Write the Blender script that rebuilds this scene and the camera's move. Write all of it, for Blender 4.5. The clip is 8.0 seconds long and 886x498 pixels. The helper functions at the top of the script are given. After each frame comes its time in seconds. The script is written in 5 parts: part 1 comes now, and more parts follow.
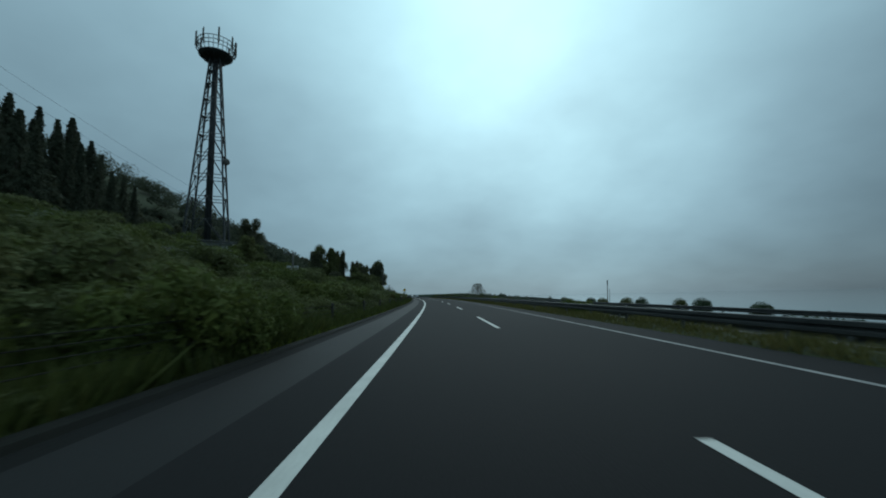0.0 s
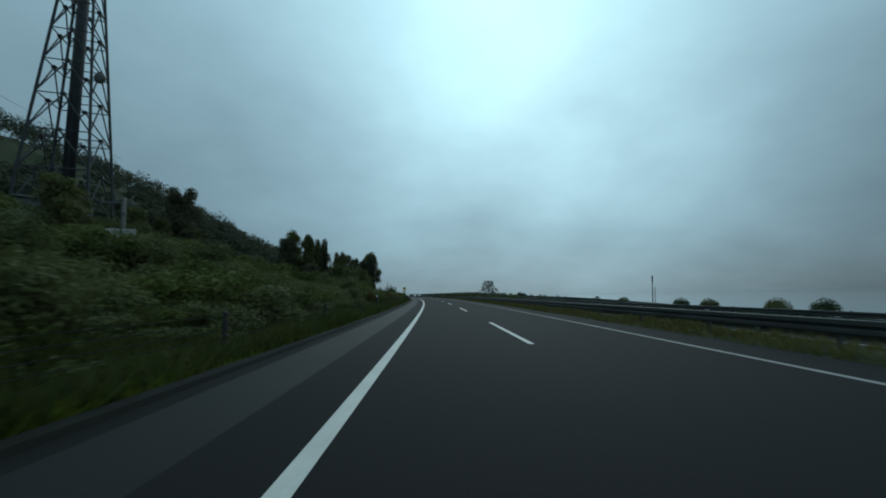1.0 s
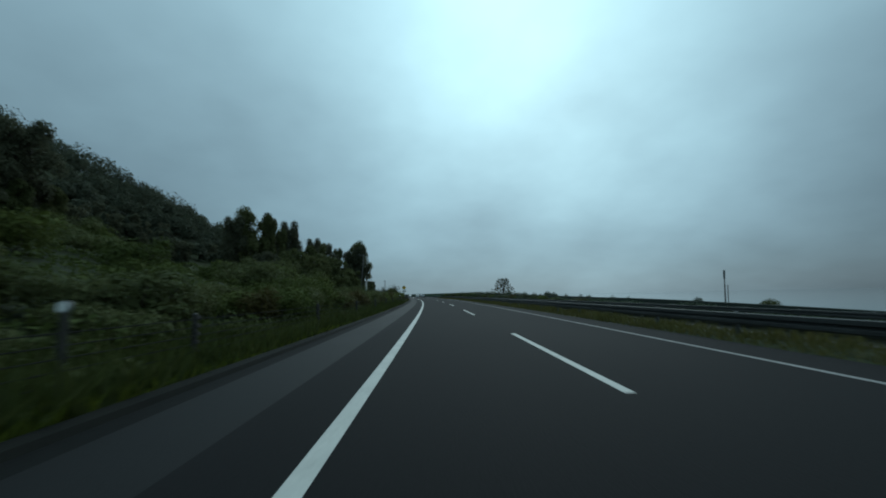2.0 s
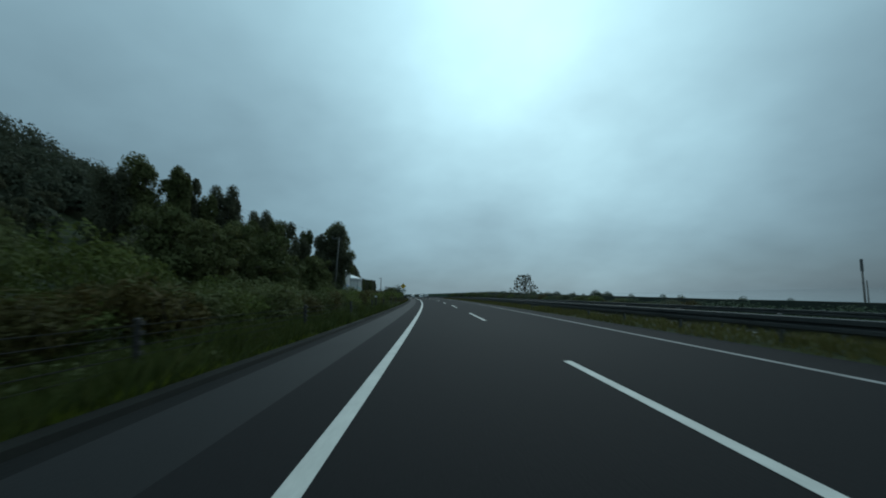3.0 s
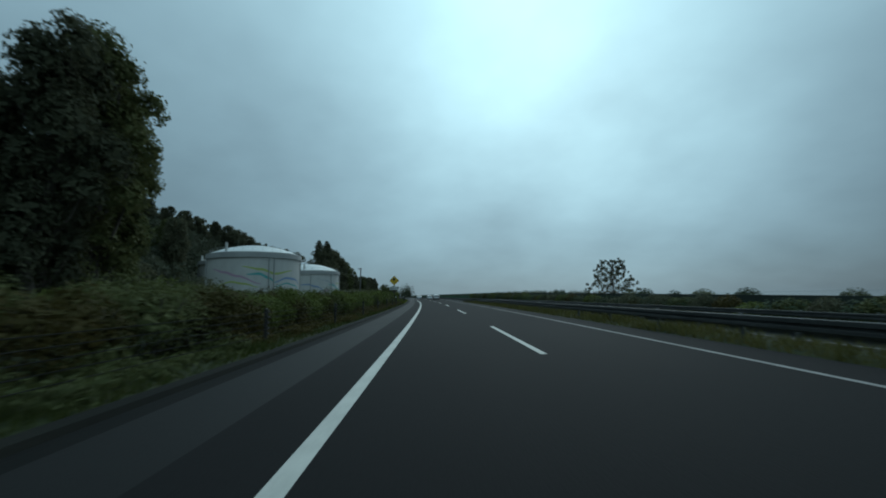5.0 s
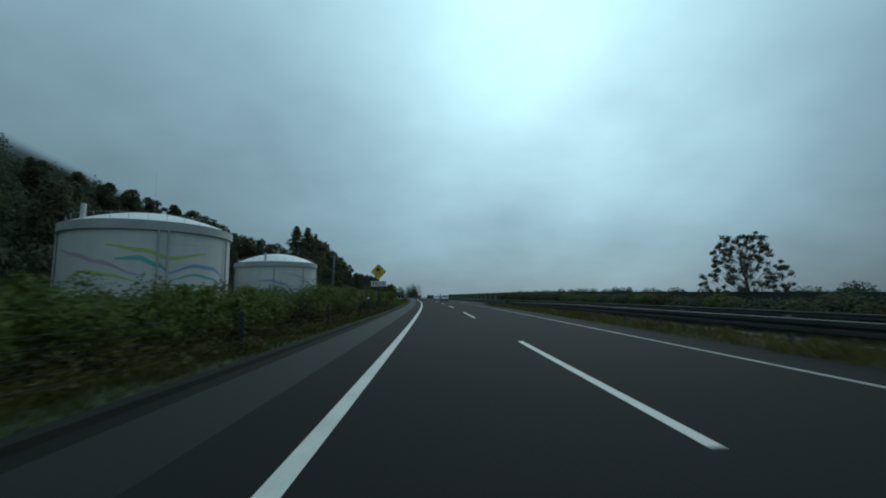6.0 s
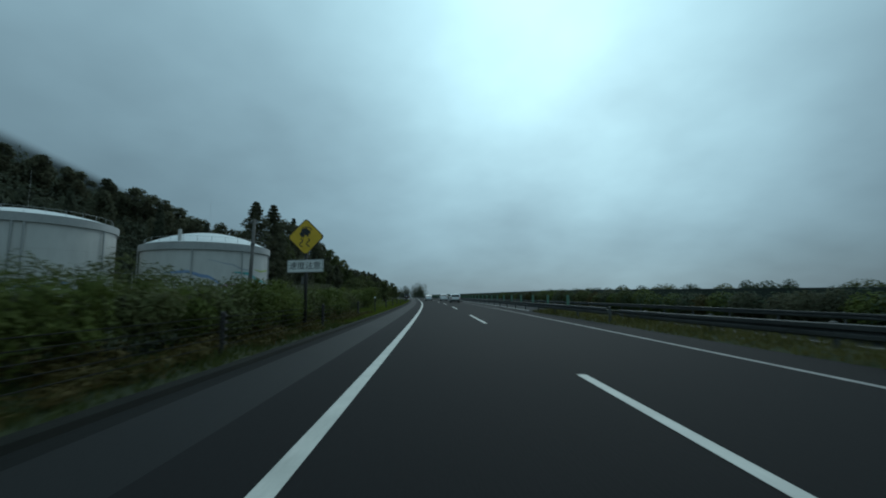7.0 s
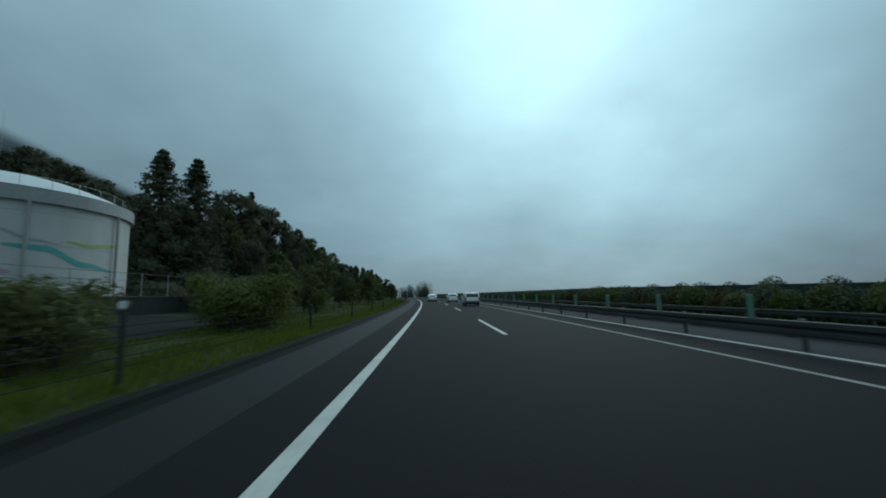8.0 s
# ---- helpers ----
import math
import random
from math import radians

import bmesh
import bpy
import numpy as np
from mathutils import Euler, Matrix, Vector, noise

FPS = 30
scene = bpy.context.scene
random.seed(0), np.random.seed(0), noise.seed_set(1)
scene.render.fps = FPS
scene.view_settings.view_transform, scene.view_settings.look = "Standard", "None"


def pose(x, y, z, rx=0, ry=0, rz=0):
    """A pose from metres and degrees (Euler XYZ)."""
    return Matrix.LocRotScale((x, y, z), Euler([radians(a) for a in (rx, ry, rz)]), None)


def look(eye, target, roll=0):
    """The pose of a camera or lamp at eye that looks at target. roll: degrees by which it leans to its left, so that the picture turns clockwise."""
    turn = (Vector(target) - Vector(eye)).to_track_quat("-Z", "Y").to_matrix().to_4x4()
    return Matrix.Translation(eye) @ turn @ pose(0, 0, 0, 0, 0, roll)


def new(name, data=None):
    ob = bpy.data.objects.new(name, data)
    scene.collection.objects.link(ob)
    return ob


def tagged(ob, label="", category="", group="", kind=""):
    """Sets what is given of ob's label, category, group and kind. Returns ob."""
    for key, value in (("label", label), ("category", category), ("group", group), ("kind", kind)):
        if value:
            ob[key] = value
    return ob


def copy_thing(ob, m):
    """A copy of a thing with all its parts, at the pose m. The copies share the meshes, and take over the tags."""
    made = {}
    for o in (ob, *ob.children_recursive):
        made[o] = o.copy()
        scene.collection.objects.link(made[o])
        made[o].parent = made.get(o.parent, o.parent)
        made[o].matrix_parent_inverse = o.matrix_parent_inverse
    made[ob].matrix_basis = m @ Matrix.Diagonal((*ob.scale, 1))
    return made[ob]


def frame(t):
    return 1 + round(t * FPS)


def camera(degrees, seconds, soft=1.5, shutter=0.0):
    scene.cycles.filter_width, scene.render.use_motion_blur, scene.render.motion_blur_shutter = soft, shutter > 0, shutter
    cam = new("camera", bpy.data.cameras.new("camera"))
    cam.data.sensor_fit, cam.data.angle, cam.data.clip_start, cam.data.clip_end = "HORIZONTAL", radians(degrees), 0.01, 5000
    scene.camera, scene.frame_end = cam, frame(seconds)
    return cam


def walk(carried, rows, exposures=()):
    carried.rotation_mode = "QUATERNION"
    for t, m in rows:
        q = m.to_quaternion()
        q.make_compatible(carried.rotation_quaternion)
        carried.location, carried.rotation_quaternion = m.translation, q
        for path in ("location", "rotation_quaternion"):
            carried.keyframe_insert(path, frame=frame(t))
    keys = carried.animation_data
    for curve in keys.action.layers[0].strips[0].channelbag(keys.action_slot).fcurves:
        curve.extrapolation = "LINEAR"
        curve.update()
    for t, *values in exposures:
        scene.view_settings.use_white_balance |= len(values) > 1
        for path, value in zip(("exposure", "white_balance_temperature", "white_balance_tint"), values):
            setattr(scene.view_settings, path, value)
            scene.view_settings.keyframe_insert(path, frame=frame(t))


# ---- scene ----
# The road is one long left-hand bend; places are given as metres along it (s),
# metres to the right of the driver's line (l) and height over the asphalt (z).
BEND = 1632.2


def road_xy(s, l):
    a = s / BEND
    return ((BEND + l) * math.cos(a) - BEND, (BEND + l) * math.sin(a))


def place(s, l, z=0.0, turn=0.0):
    """Pose of a thing that stands beside the road, its y axis along the road."""
    x, y = road_xy(s, l)
    return pose(x, y, z, 0, 0, math.degrees(s / BEND) + turn)


cam = camera(95.55, 8.0, soft=1.9, shutter=0.15)
EYE_HEIGHT, TILT, LEAN, AIM = 1.315, 6.47, -1.069, -0.742
# seconds, metres along the road, metres off the line, yaw and pitch in degrees off the mean
DRIVE = (
    (0.0, -1.51, -0.006, 0.240, 0.043), (0.5, 11.26, -0.018, 0.219, 0.007), (1.0, 23.72, -0.105, -0.008, -0.060),
    (1.5, 36.24, -0.161, -0.135, -0.047), (3.0, 74.33, -0.187, -0.310, -0.027), (3.5, 87.07, -0.169, -0.346, -0.046),
    (4.0, 99.81, -0.141, -0.361, -0.105), (4.5, 112.55, -0.103, -0.396, 0.066), (6.0, 150.69, -0.039, -0.230, 0.160),
    (6.5, 163.26, -0.026, -0.053, 0.095), (7.0, 175.54, 0.009, -0.112, 0.115), (7.4, 185.96, -0.034, -0.239, 0.214),
    (7.7, 193.55, -0.017, -0.280, 0.206), (8.0, 201.00, 0.043, -0.200, 0.046))
PATH = []
for t, s, l, yaw, nod in DRIVE:
    x, y = road_xy(s, l)
    PATH.append((t, pose(x, y, EYE_HEIGHT, 90 + TILT + nod, 0, math.degrees(s / BEND) + yaw + AIM) @ pose(0, 0, 0, 0, 0, LEAN)))
walk(cam, PATH)

# ---- sky and light: thick rain cloud, brighter where the sun stands behind it ----
SUN_TURN, SUN_UP = radians(12.5), radians(34.0)   # to the right of +y, over the horizon
sun_way = Vector((math.sin(SUN_TURN) * math.cos(SUN_UP), math.cos(SUN_TURN) * math.cos(SUN_UP), math.sin(SUN_UP)))


def link(tree, a, b):
    tree.links.new(a, b)


def math_node(tree, kind, a, b=None, c=None):
    n = tree.nodes.new("ShaderNodeMath")
    n.operation = kind
    for i, v in enumerate((a, b, c)):
        if v is None:
            continue
        if isinstance(v, (int, float)):
            n.inputs[i].default_value = v
        else:
            link(tree, v, n.inputs[i])
    return n.outputs[0]


world = bpy.data.worlds.new("rain_sky")
scene.world = world
world.use_nodes = True
wt = world.node_tree
wt.nodes.clear()
coord = wt.nodes.new("ShaderNodeTexCoord")
apart = wt.nodes.new("ShaderNodeSeparateXYZ")
link(wt, coord.outputs["Generated"], apart.inputs[0])
up = math_node(wt, "MAXIMUM", apart.outputs[2], 0.0)
lift = math_node(wt, "ADD", up, 0.38)
flat = wt.nodes.new("ShaderNodeCombineXYZ")
link(wt, math_node(wt, "DIVIDE", apart.outputs[0], lift), flat.inputs[0])
link(wt, math_node(wt, "DIVIDE", apart.outputs[1], lift), flat.inputs[1])


def cloud_noise(scale, detail, offset):
    shift = wt.nodes.new("ShaderNodeVectorMath")
    shift.operation = "ADD"
    link(wt, flat.outputs[0], shift.inputs[0])
    shift.inputs[1].default_value = offset
    n = wt.nodes.new("ShaderNodeTexNoise")
    n.inputs["Scale"].default_value, n.inputs["Detail"].default_value = scale, detail
    n.inputs["Roughness"].default_value = 0.5
    link(wt, shift.outputs[0], n.inputs["Vector"])
    return n.outputs[0]


big = math_node(wt, "SUBTRACT", cloud_noise(0.75, 3, (3.1, 1.7, 0.4)), 0.5)
small = math_node(wt, "SUBTRACT", cloud_noise(2.3, 5, (7.3, 4.2, 1.1)), 0.5)
aim = wt.nodes.new("ShaderNodeVectorMath")
aim.operation = "DOT_PRODUCT"
link(wt, coord.outputs["Generated"], aim.inputs[0])
aim.inputs[1].default_value = sun_way
near_sun = math_node(wt, "MAXIMUM", aim.outputs["Value"], 0.0)
glow = math_node(wt, "ADD", math_node(wt, "MULTIPLY", math_node(wt, "POWER", near_sun, 11.0), 0.68),
                 math_node(wt, "MULTIPLY", math_node(wt, "POWER", near_sun, 2.5), 0.225))
rift = wt.nodes.new("ShaderNodeVectorMath")   # thinner cloud low to the right of the sun
rift.operation = "DOT_PRODUCT"
link(wt, coord.outputs["Generated"], rift.inputs[0])
rift.inputs[1].default_value = (math.sin(radians(27)) * math.cos(radians(15)), math.cos(radians(27)) * math.cos(radians(15)), math.sin(radians(15)))
glow = math_node(wt, "ADD", glow, math_node(wt, "MULTIPLY", math_node(wt, "POWER", math_node(wt, "MAXIMUM", rift.outputs["Value"], 0.0), 45.0), 0.09))
level = math_node(wt, "ADD", math_node(wt, "MULTIPLY", math_node(wt, "POWER", up, 0.85), 0.42), 0.135)
back = math_node(wt, "MAXIMUM", math_node(wt, "MULTIPLY", apart.outputs[1], -1.0), 0.0)   # the cloud thins out behind the driver
level = math_node(wt, "MULTIPLY", level, math_node(wt, "MULTIPLY_ADD", back, 0.6, 1.0))
cloud = math_node(wt, "ADD", 1.0, math_node(wt, "ADD", math_node(wt, "MULTIPLY", big, 0.7), math_node(wt, "MULTIPLY", small, 0.55)))
bank = wt.nodes.new("ShaderNodeVectorMath")   # thicker cloud over the sea
bank.operation = "DOT_PRODUCT"
link(wt, coord.outputs["Generated"], bank.inputs[0])
bank.inputs[1].default_value = (math.sin(radians(70)) * math.cos(radians(8)), math.cos(radians(70)) * math.cos(radians(8)), math.sin(radians(8)))
cloud = math_node(wt, "MULTIPLY", cloud, math_node(wt, "MULTIPLY_ADD", math_node(wt, "POWER", math_node(wt, "MAXIMUM", bank.outputs["Value"], 0.0), 6.0), -0.34, 1.0))
shine = math_node(wt, "MULTIPLY", math_node(wt, "ADD", level, glow), cloud)
tint = wt.nodes.new("ShaderNodeMix")
tint.data_type = "RGBA"
link(wt, math_node(wt, "MINIMUM", shine, 1.0), tint.inputs["Factor"])
tint.inputs["A"].default_value, tint.inputs["B"].default_value = (0.58, 0.95, 1.185, 1), (0.595, 0.975, 1.105, 1)
grey = wt.nodes.new("ShaderNodeBackground")
link(wt, tint.outputs["Result"], grey.inputs[0])
link(wt, math_node(wt, "MULTIPLY", shine, 0.94), grey.inputs[1])
sky = wt.nodes.new("ShaderNodeTexSky")
sky.sky_type = "NISHITA"
sky.sun_disc = False
sky.sun_elevation, sky.sun_rotation = SUN_UP, SUN_TURN
clear = wt.nodes.new("ShaderNodeBackground")
link(wt, sky.outputs[0], clear.inputs[0])
clear.inputs[1].default_value = 0.05
cover = wt.nodes.new("ShaderNodeMixShader")
cover.inputs[0].default_value = 0.94
link(wt, clear.outputs[0], cover.inputs[1])
link(wt, grey.outputs[0], cover.inputs[2])
sky_out = wt.nodes.new("ShaderNodeOutputWorld")
link(wt, cover.outputs[0], sky_out.inputs[0])

sun = new("sun", bpy.data.lights.new("sun", "SUN"))
sun.data.energy, sun.data.angle, sun.data.color = 0.5, radians(50), (0.92, 1.0, 0.98)
sun.matrix_world = look(sun_way * 100, (0, 0, 0))

# ---- materials ----
def surface(name, colors, rough=(0.6, 0.8), scale=1.0, grain=30.0, bump=0.15, metal=0.0, spec=0.5, island=0.0, each=0.0, stretch=(1, 1, 1), coat=0.0):
    """Two colours blended by broad stains and fine grain; island / each: how far single leaves / single pieces differ."""
    m = bpy.data.materials.new(name)
    m.use_nodes = True
    t = m.node_tree
    b = t.nodes["Principled BSDF"]
    c = t.nodes.new("ShaderNodeTexCoord")
    mp = t.nodes.new("ShaderNodeMapping")
    mp.inputs["Scale"].default_value = stretch
    link(t, c.outputs["Object"], mp.inputs[0])
    wide, fine = t.nodes.new("ShaderNodeTexNoise"), t.nodes.new("ShaderNodeTexNoise")
    for n, sc, de in ((wide, scale, 4), (fine, grain, 3)):
        n.inputs["Scale"].default_value, n.inputs["Detail"].default_value = sc, de
        link(t, mp.outputs[0], n.inputs["Vector"])
    f = math_node(t, "ADD", math_node(t, "MULTIPLY", wide.outputs[0], 0.6), math_node(t, "MULTIPLY", fine.outputs[0], 0.4))
    if island:
        g = t.nodes.new("ShaderNodeNewGeometry")
        f = math_node(t, "ADD", math_node(t, "MULTIPLY", f, 1 - island), math_node(t, "MULTIPLY", g.outputs["Random Per Island"], island))
    if each:
        o = t.nodes.new("ShaderNodeObjectInfo")
        f = math_node(t, "ADD", math_node(t, "MULTIPLY", f, 1 - each), math_node(t, "MULTIPLY", o.outputs["Random"], each))
    r = t.nodes.new("ShaderNodeValToRGB")
    r.color_ramp.elements[0].position, r.color_ramp.elements[1].position = (0.32, 0.68) if not (island or each) else (0.15, 0.85)
    r.color_ramp.elements[0].color, r.color_ramp.elements[-1].color = (*colors[0], 1), (*colors[-1], 1)
    if len(colors) == 3:
        e = r.color_ramp.elements.new(0.5)
        e.color = (*colors[1], 1)
    link(t, f, r.inputs[0])
    link(t, r.outputs[0], b.inputs["Base Color"])
    ro = math_node(t, "MULTIPLY_ADD", wide.outputs[0], rough[1] - rough[0], rough[0])
    link(t, ro, b.inputs["Roughness"])
    b.inputs["Metallic"].default_value, b.inputs["Specular IOR Level"].default_value = metal, spec
    b.inputs["Coat Weight"].default_value = coat
    if bump:
        bp = t.nodes.new("ShaderNodeBump")
        bp.inputs["Strength"].default_value, bp.inputs["Distance"].default_value = bump, 0.02
        link(t, fine.outputs[0], bp.inputs["Height"])
        link(t, bp.outputs[0], b.inputs["Normal"])
    return m


def leaf_material(name, colors, through_light=0.25, each=0.25):
    m = surface(name, colors, (0.65, 0.9), 0.5, 3.0, 0.0, spec=0.12, island=0.27, each=each)
    t = m.node_tree
    b, ramp = t.nodes["Principled BSDF"], t.nodes["Color Ramp"]
    tr = t.nodes.new("ShaderNodeBsdfTranslucent")
    link(t, ramp.outputs[0], tr.inputs[0])
    mix = t.nodes.new("ShaderNodeMixShader")
    mix.inputs[0].default_value = through_light
    link(t, b.outputs[0], mix.inputs[1])
    link(t, tr.outputs[0], mix.inputs[2])
    link(t, mix.outputs[0], t.nodes["Material Output"].inputs[0])
    return m


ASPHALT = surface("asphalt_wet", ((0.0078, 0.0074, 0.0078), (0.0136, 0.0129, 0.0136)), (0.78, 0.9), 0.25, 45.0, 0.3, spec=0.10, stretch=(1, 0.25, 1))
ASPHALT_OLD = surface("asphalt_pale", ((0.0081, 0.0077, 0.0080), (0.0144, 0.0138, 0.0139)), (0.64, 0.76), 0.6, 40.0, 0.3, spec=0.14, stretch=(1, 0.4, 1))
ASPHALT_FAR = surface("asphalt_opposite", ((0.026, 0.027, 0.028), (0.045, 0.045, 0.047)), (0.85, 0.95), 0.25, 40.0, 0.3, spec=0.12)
# dark gutter band, its colour also standing in for windscreen dimming at lower left
GUTTER = surface("dimmed_gutter", ((0.006, 0.0062, 0.006), (0.014, 0.0142, 0.0135)), (0.75, 0.92), 0.9, 30.0, 0.4, spec=0.08, stretch=(1, 0.3, 1))
KERB = surface("asphalt_kerb", ((0.008, 0.0085, 0.0075), (0.018, 0.018, 0.015)), (0.8, 0.95), 1.2, 25.0, 0.5, spec=0.1)
PAINT = surface("road_paint", ((0.40, 0.39, 0.355), (0.60, 0.58, 0.53)), (0.5, 0.7), 1.4, 22.0, 0.25, spec=0.4)
PAINT_WORN = surface("road_paint_worn", ((0.13, 0.125, 0.12), (0.36, 0.34, 0.33)), (0.6, 0.8), 1.8, 20.0, 0.3, spec=0.4)
SOIL = surface("grassy_soil", ((0.014, 0.020, 0.008), (0.028, 0.037, 0.013), (0.046, 0.045, 0.021)), (0.8, 0.95), 0.22, 6.0, 0.6, spec=0.2)
WATER = surface("grey_sea", ((0.15, 0.20, 0.215), (0.19, 0.245, 0.26)), (0.04, 0.08), 0.01, 0.3, 0.0, spec=0.5)
STEEL = surface("galvanised_steel", ((0.30, 0.31, 0.31), (0.48, 0.49, 0.49)), (0.35, 0.6), 1.1, 18.0, 0.1, metal=0.75)
STEEL_DARK = surface("weathered_steel", ((0.06, 0.063, 0.063), (0.13, 0.133, 0.13)), (0.5, 0.75), 1.0, 14.0, 0.15, metal=0.3)
RAIL_STEEL = surface("dull_rail_steel", ((0.034, 0.036, 0.036), (0.076, 0.079, 0.078)), (0.5, 0.68), 0.8, 14.0, 0.1, metal=0.2, spec=0.3)
CABLE = surface("rusty_cable", ((0.018, 0.018, 0.017), (0.04, 0.038, 0.036)), (0.9, 1.0), 1.0, 20.0, 0.1, spec=0.05)
BROWN_POST = surface("brown_post_paint", ((0.014, 0.012, 0.010), (0.028, 0.024, 0.020)), (0.5, 0.7), 2.0, 20.0, 0.1)
GREEN_PLATE = surface("green_plastic", ((0.07, 0.16, 0.11), (0.12, 0.23, 0.16)), (0.5, 0.7), 1.5, 20.0, 0.1)
TOWER_STEEL = surface("tower_steel", ((0.028, 0.031, 0.034), (0.06, 0.064, 0.068)), (0.55, 0.75), 0.8, 12.0, 0.1, metal=0.2, spec=0.3)
CONCRETE = surface("grey_concrete", ((0.22, 0.22, 0.21), (0.36, 0.36, 0.34)), (0.7, 0.9), 0.8, 18.0, 0.3)
POLE_CONCRETE = surface("pole_concrete", ((0.075, 0.07, 0.064), (0.13, 0.122, 0.112)), (0.65, 0.85), 0.9, 20.0, 0.2)
TANK_WHITE = surface("tank_white_paint", ((0.47, 0.455, 0.435), (0.60, 0.585, 0.56)), (0.45, 0.65), 0.22, 1.6, 0.03, stretch=(1, 1, 0.35))
TANK_ROOF = surface("tank_roof_paint", ((0.60, 0.61, 0.60), (0.78, 0.78, 0.77)), (0.4, 0.55), 0.3, 3.0, 0.05)
TANK_GREY = surface("tank_grey_band", ((0.30, 0.30, 0.295), (0.42, 0.415, 0.41)), (0.45, 0.65), 0.4, 4.0, 0.05)
WAVE_GREEN = surface("wave_lime_paint", ((0.36, 0.43, 0.10), (0.44, 0.51, 0.15)), (0.4, 0.6), 0.5, 6.0, 0.0)
WAVE_TEAL = surface("wave_teal_paint", ((0.07, 0.34, 0.33), (0.12, 0.43, 0.42)), (0.4, 0.6), 0.5, 6.0, 0.0)
WAVE_BLUE = surface("wave_blue_paint", ((0.17, 0.26, 0.43), (0.23, 0.34, 0.53)), (0.4, 0.6), 0.5, 6.0, 0.0)
WAVE_PINK = surface("wave_mauve_paint", ((0.42, 0.26, 0.36), (0.52, 0.34, 0.44)), (0.4, 0.6), 0.5, 6.0, 0.0)
WAVE_GREY = surface("wave_grey_paint", ((0.30, 0.32, 0.36), (0.40, 0.42, 0.46)), (0.4, 0.6), 0.5, 6.0, 0.0)
SIGN_YELLOW = surface("sign_yellow", ((0.62, 0.36, 0.015), (0.78, 0.48, 0.03)), (0.35, 0.5), 3.0, 25.0, 0.03)
SIGN_BLACK = surface("sign_black", ((0.012, 0.012, 0.014), (0.025, 0.025, 0.028)), (0.4, 0.6), 3.0, 25.0, 0.0)
SIGN_WHITE = surface("sign_white", ((0.62, 0.62, 0.60), (0.76, 0.76, 0.74)), (0.35, 0.5), 3.0, 25.0, 0.02)
BARK = surface("bark", ((0.05, 0.042, 0.032), (0.12, 0.10, 0.08)), (0.8, 0.95), 2.0, 18.0, 0.6, stretch=(1, 1, 0.3))
CAR_WHITE = surface("car_white_paint", ((0.68, 0.69, 0.69), (0.78, 0.78, 0.78)), (0.25, 0.35), 1.0, 8.0, 0.0, coat=0.6)
CAR_SILVER = surface("car_silver_paint", ((0.42, 0.43, 0.44), (0.52, 0.53, 0.54)), (0.28, 0.4), 1.0, 8.0, 0.0, metal=0.4, coat=0.6)
CAR_DARK = surface("truck_dark_paint", ((0.03, 0.035, 0.04), (0.06, 0.065, 0.07)), (0.35, 0.5), 1.0, 8.0, 0.0)
GLASS_DARK = surface("car_glass", ((0.012, 0.014, 0.016), (0.02, 0.023, 0.026)), (0.08, 0.15), 1.0, 6.0, 0.0, spec=0.7)
TYRE = surface("tyre_rubber", ((0.012, 0.012, 0.012), (0.03, 0.03, 0.03)), (0.7, 0.9), 4.0, 40.0, 0.2)
RED_LENS = surface("tail_light_lens", ((0.25, 0.012, 0.012), (0.40, 0.025, 0.02)), (0.15, 0.25), 3.0, 20.0, 0.0)
LEAF_BROAD = leaf_material("leaves_broad", ((0.054, 0.066, 0.026), (0.099, 0.110, 0.043), (0.161, 0.155, 0.065)), 0.3, 0.26)
LEAF_DARK = leaf_material("leaves_dark", ((0.061, 0.068, 0.044), (0.102, 0.104, 0.063), (0.151, 0.141, 0.084)), 0.38)
LEAF_VINE = leaf_material("leaves_vine", ((0.042, 0.056, 0.016), (0.079, 0.099, 0.026), (0.144, 0.153, 0.041)), 0.25, 0.27)
LEAF_HEDGE = leaf_material("leaves_hedge", ((0.058, 0.076, 0.019), (0.106, 0.128, 0.032), (0.174, 0.187, 0.050)), 0.3, 0.3)
LEAF_SCREEN = leaf_material("leaves_screen", ((0.052, 0.072, 0.043), (0.064, 0.088, 0.050), (0.082, 0.106, 0.060)), 0.2)
LEAF_RUST = leaf_material("leaves_rust", ((0.040, 0.042, 0.014), (0.078, 0.064, 0.021), (0.115, 0.078, 0.028)))
LEAF_FAR = leaf_material("leaves_far", ((0.045, 0.054, 0.038), (0.066, 0.076, 0.050), (0.095, 0.100, 0.065)), 0.36)
GRASS = leaf_material("grass_blades", ((0.030, 0.040, 0.011), (0.056, 0.069, 0.019), (0.103, 0.100, 0.032)), 0.3, 0.0)
GRASS_MOWN = leaf_material("mown_grass", ((0.059, 0.083, 0.012), (0.114, 0.139, 0.020), (0.177, 0.181, 0.036)), 0.3, 0.0)
GRASS_DRY = leaf_material("median_grass", ((0.062, 0.066, 0.022), (0.122, 0.114, 0.038), (0.190, 0.148, 0.060)), 0.3, 0.0)


def ridge_crest(u):
    """Height of the far mountain's outline; it falls away to a bluff."""
    return 385 - 0.46 * u - 150 * max(0.0, min(1.0, (u - 235) / 200))


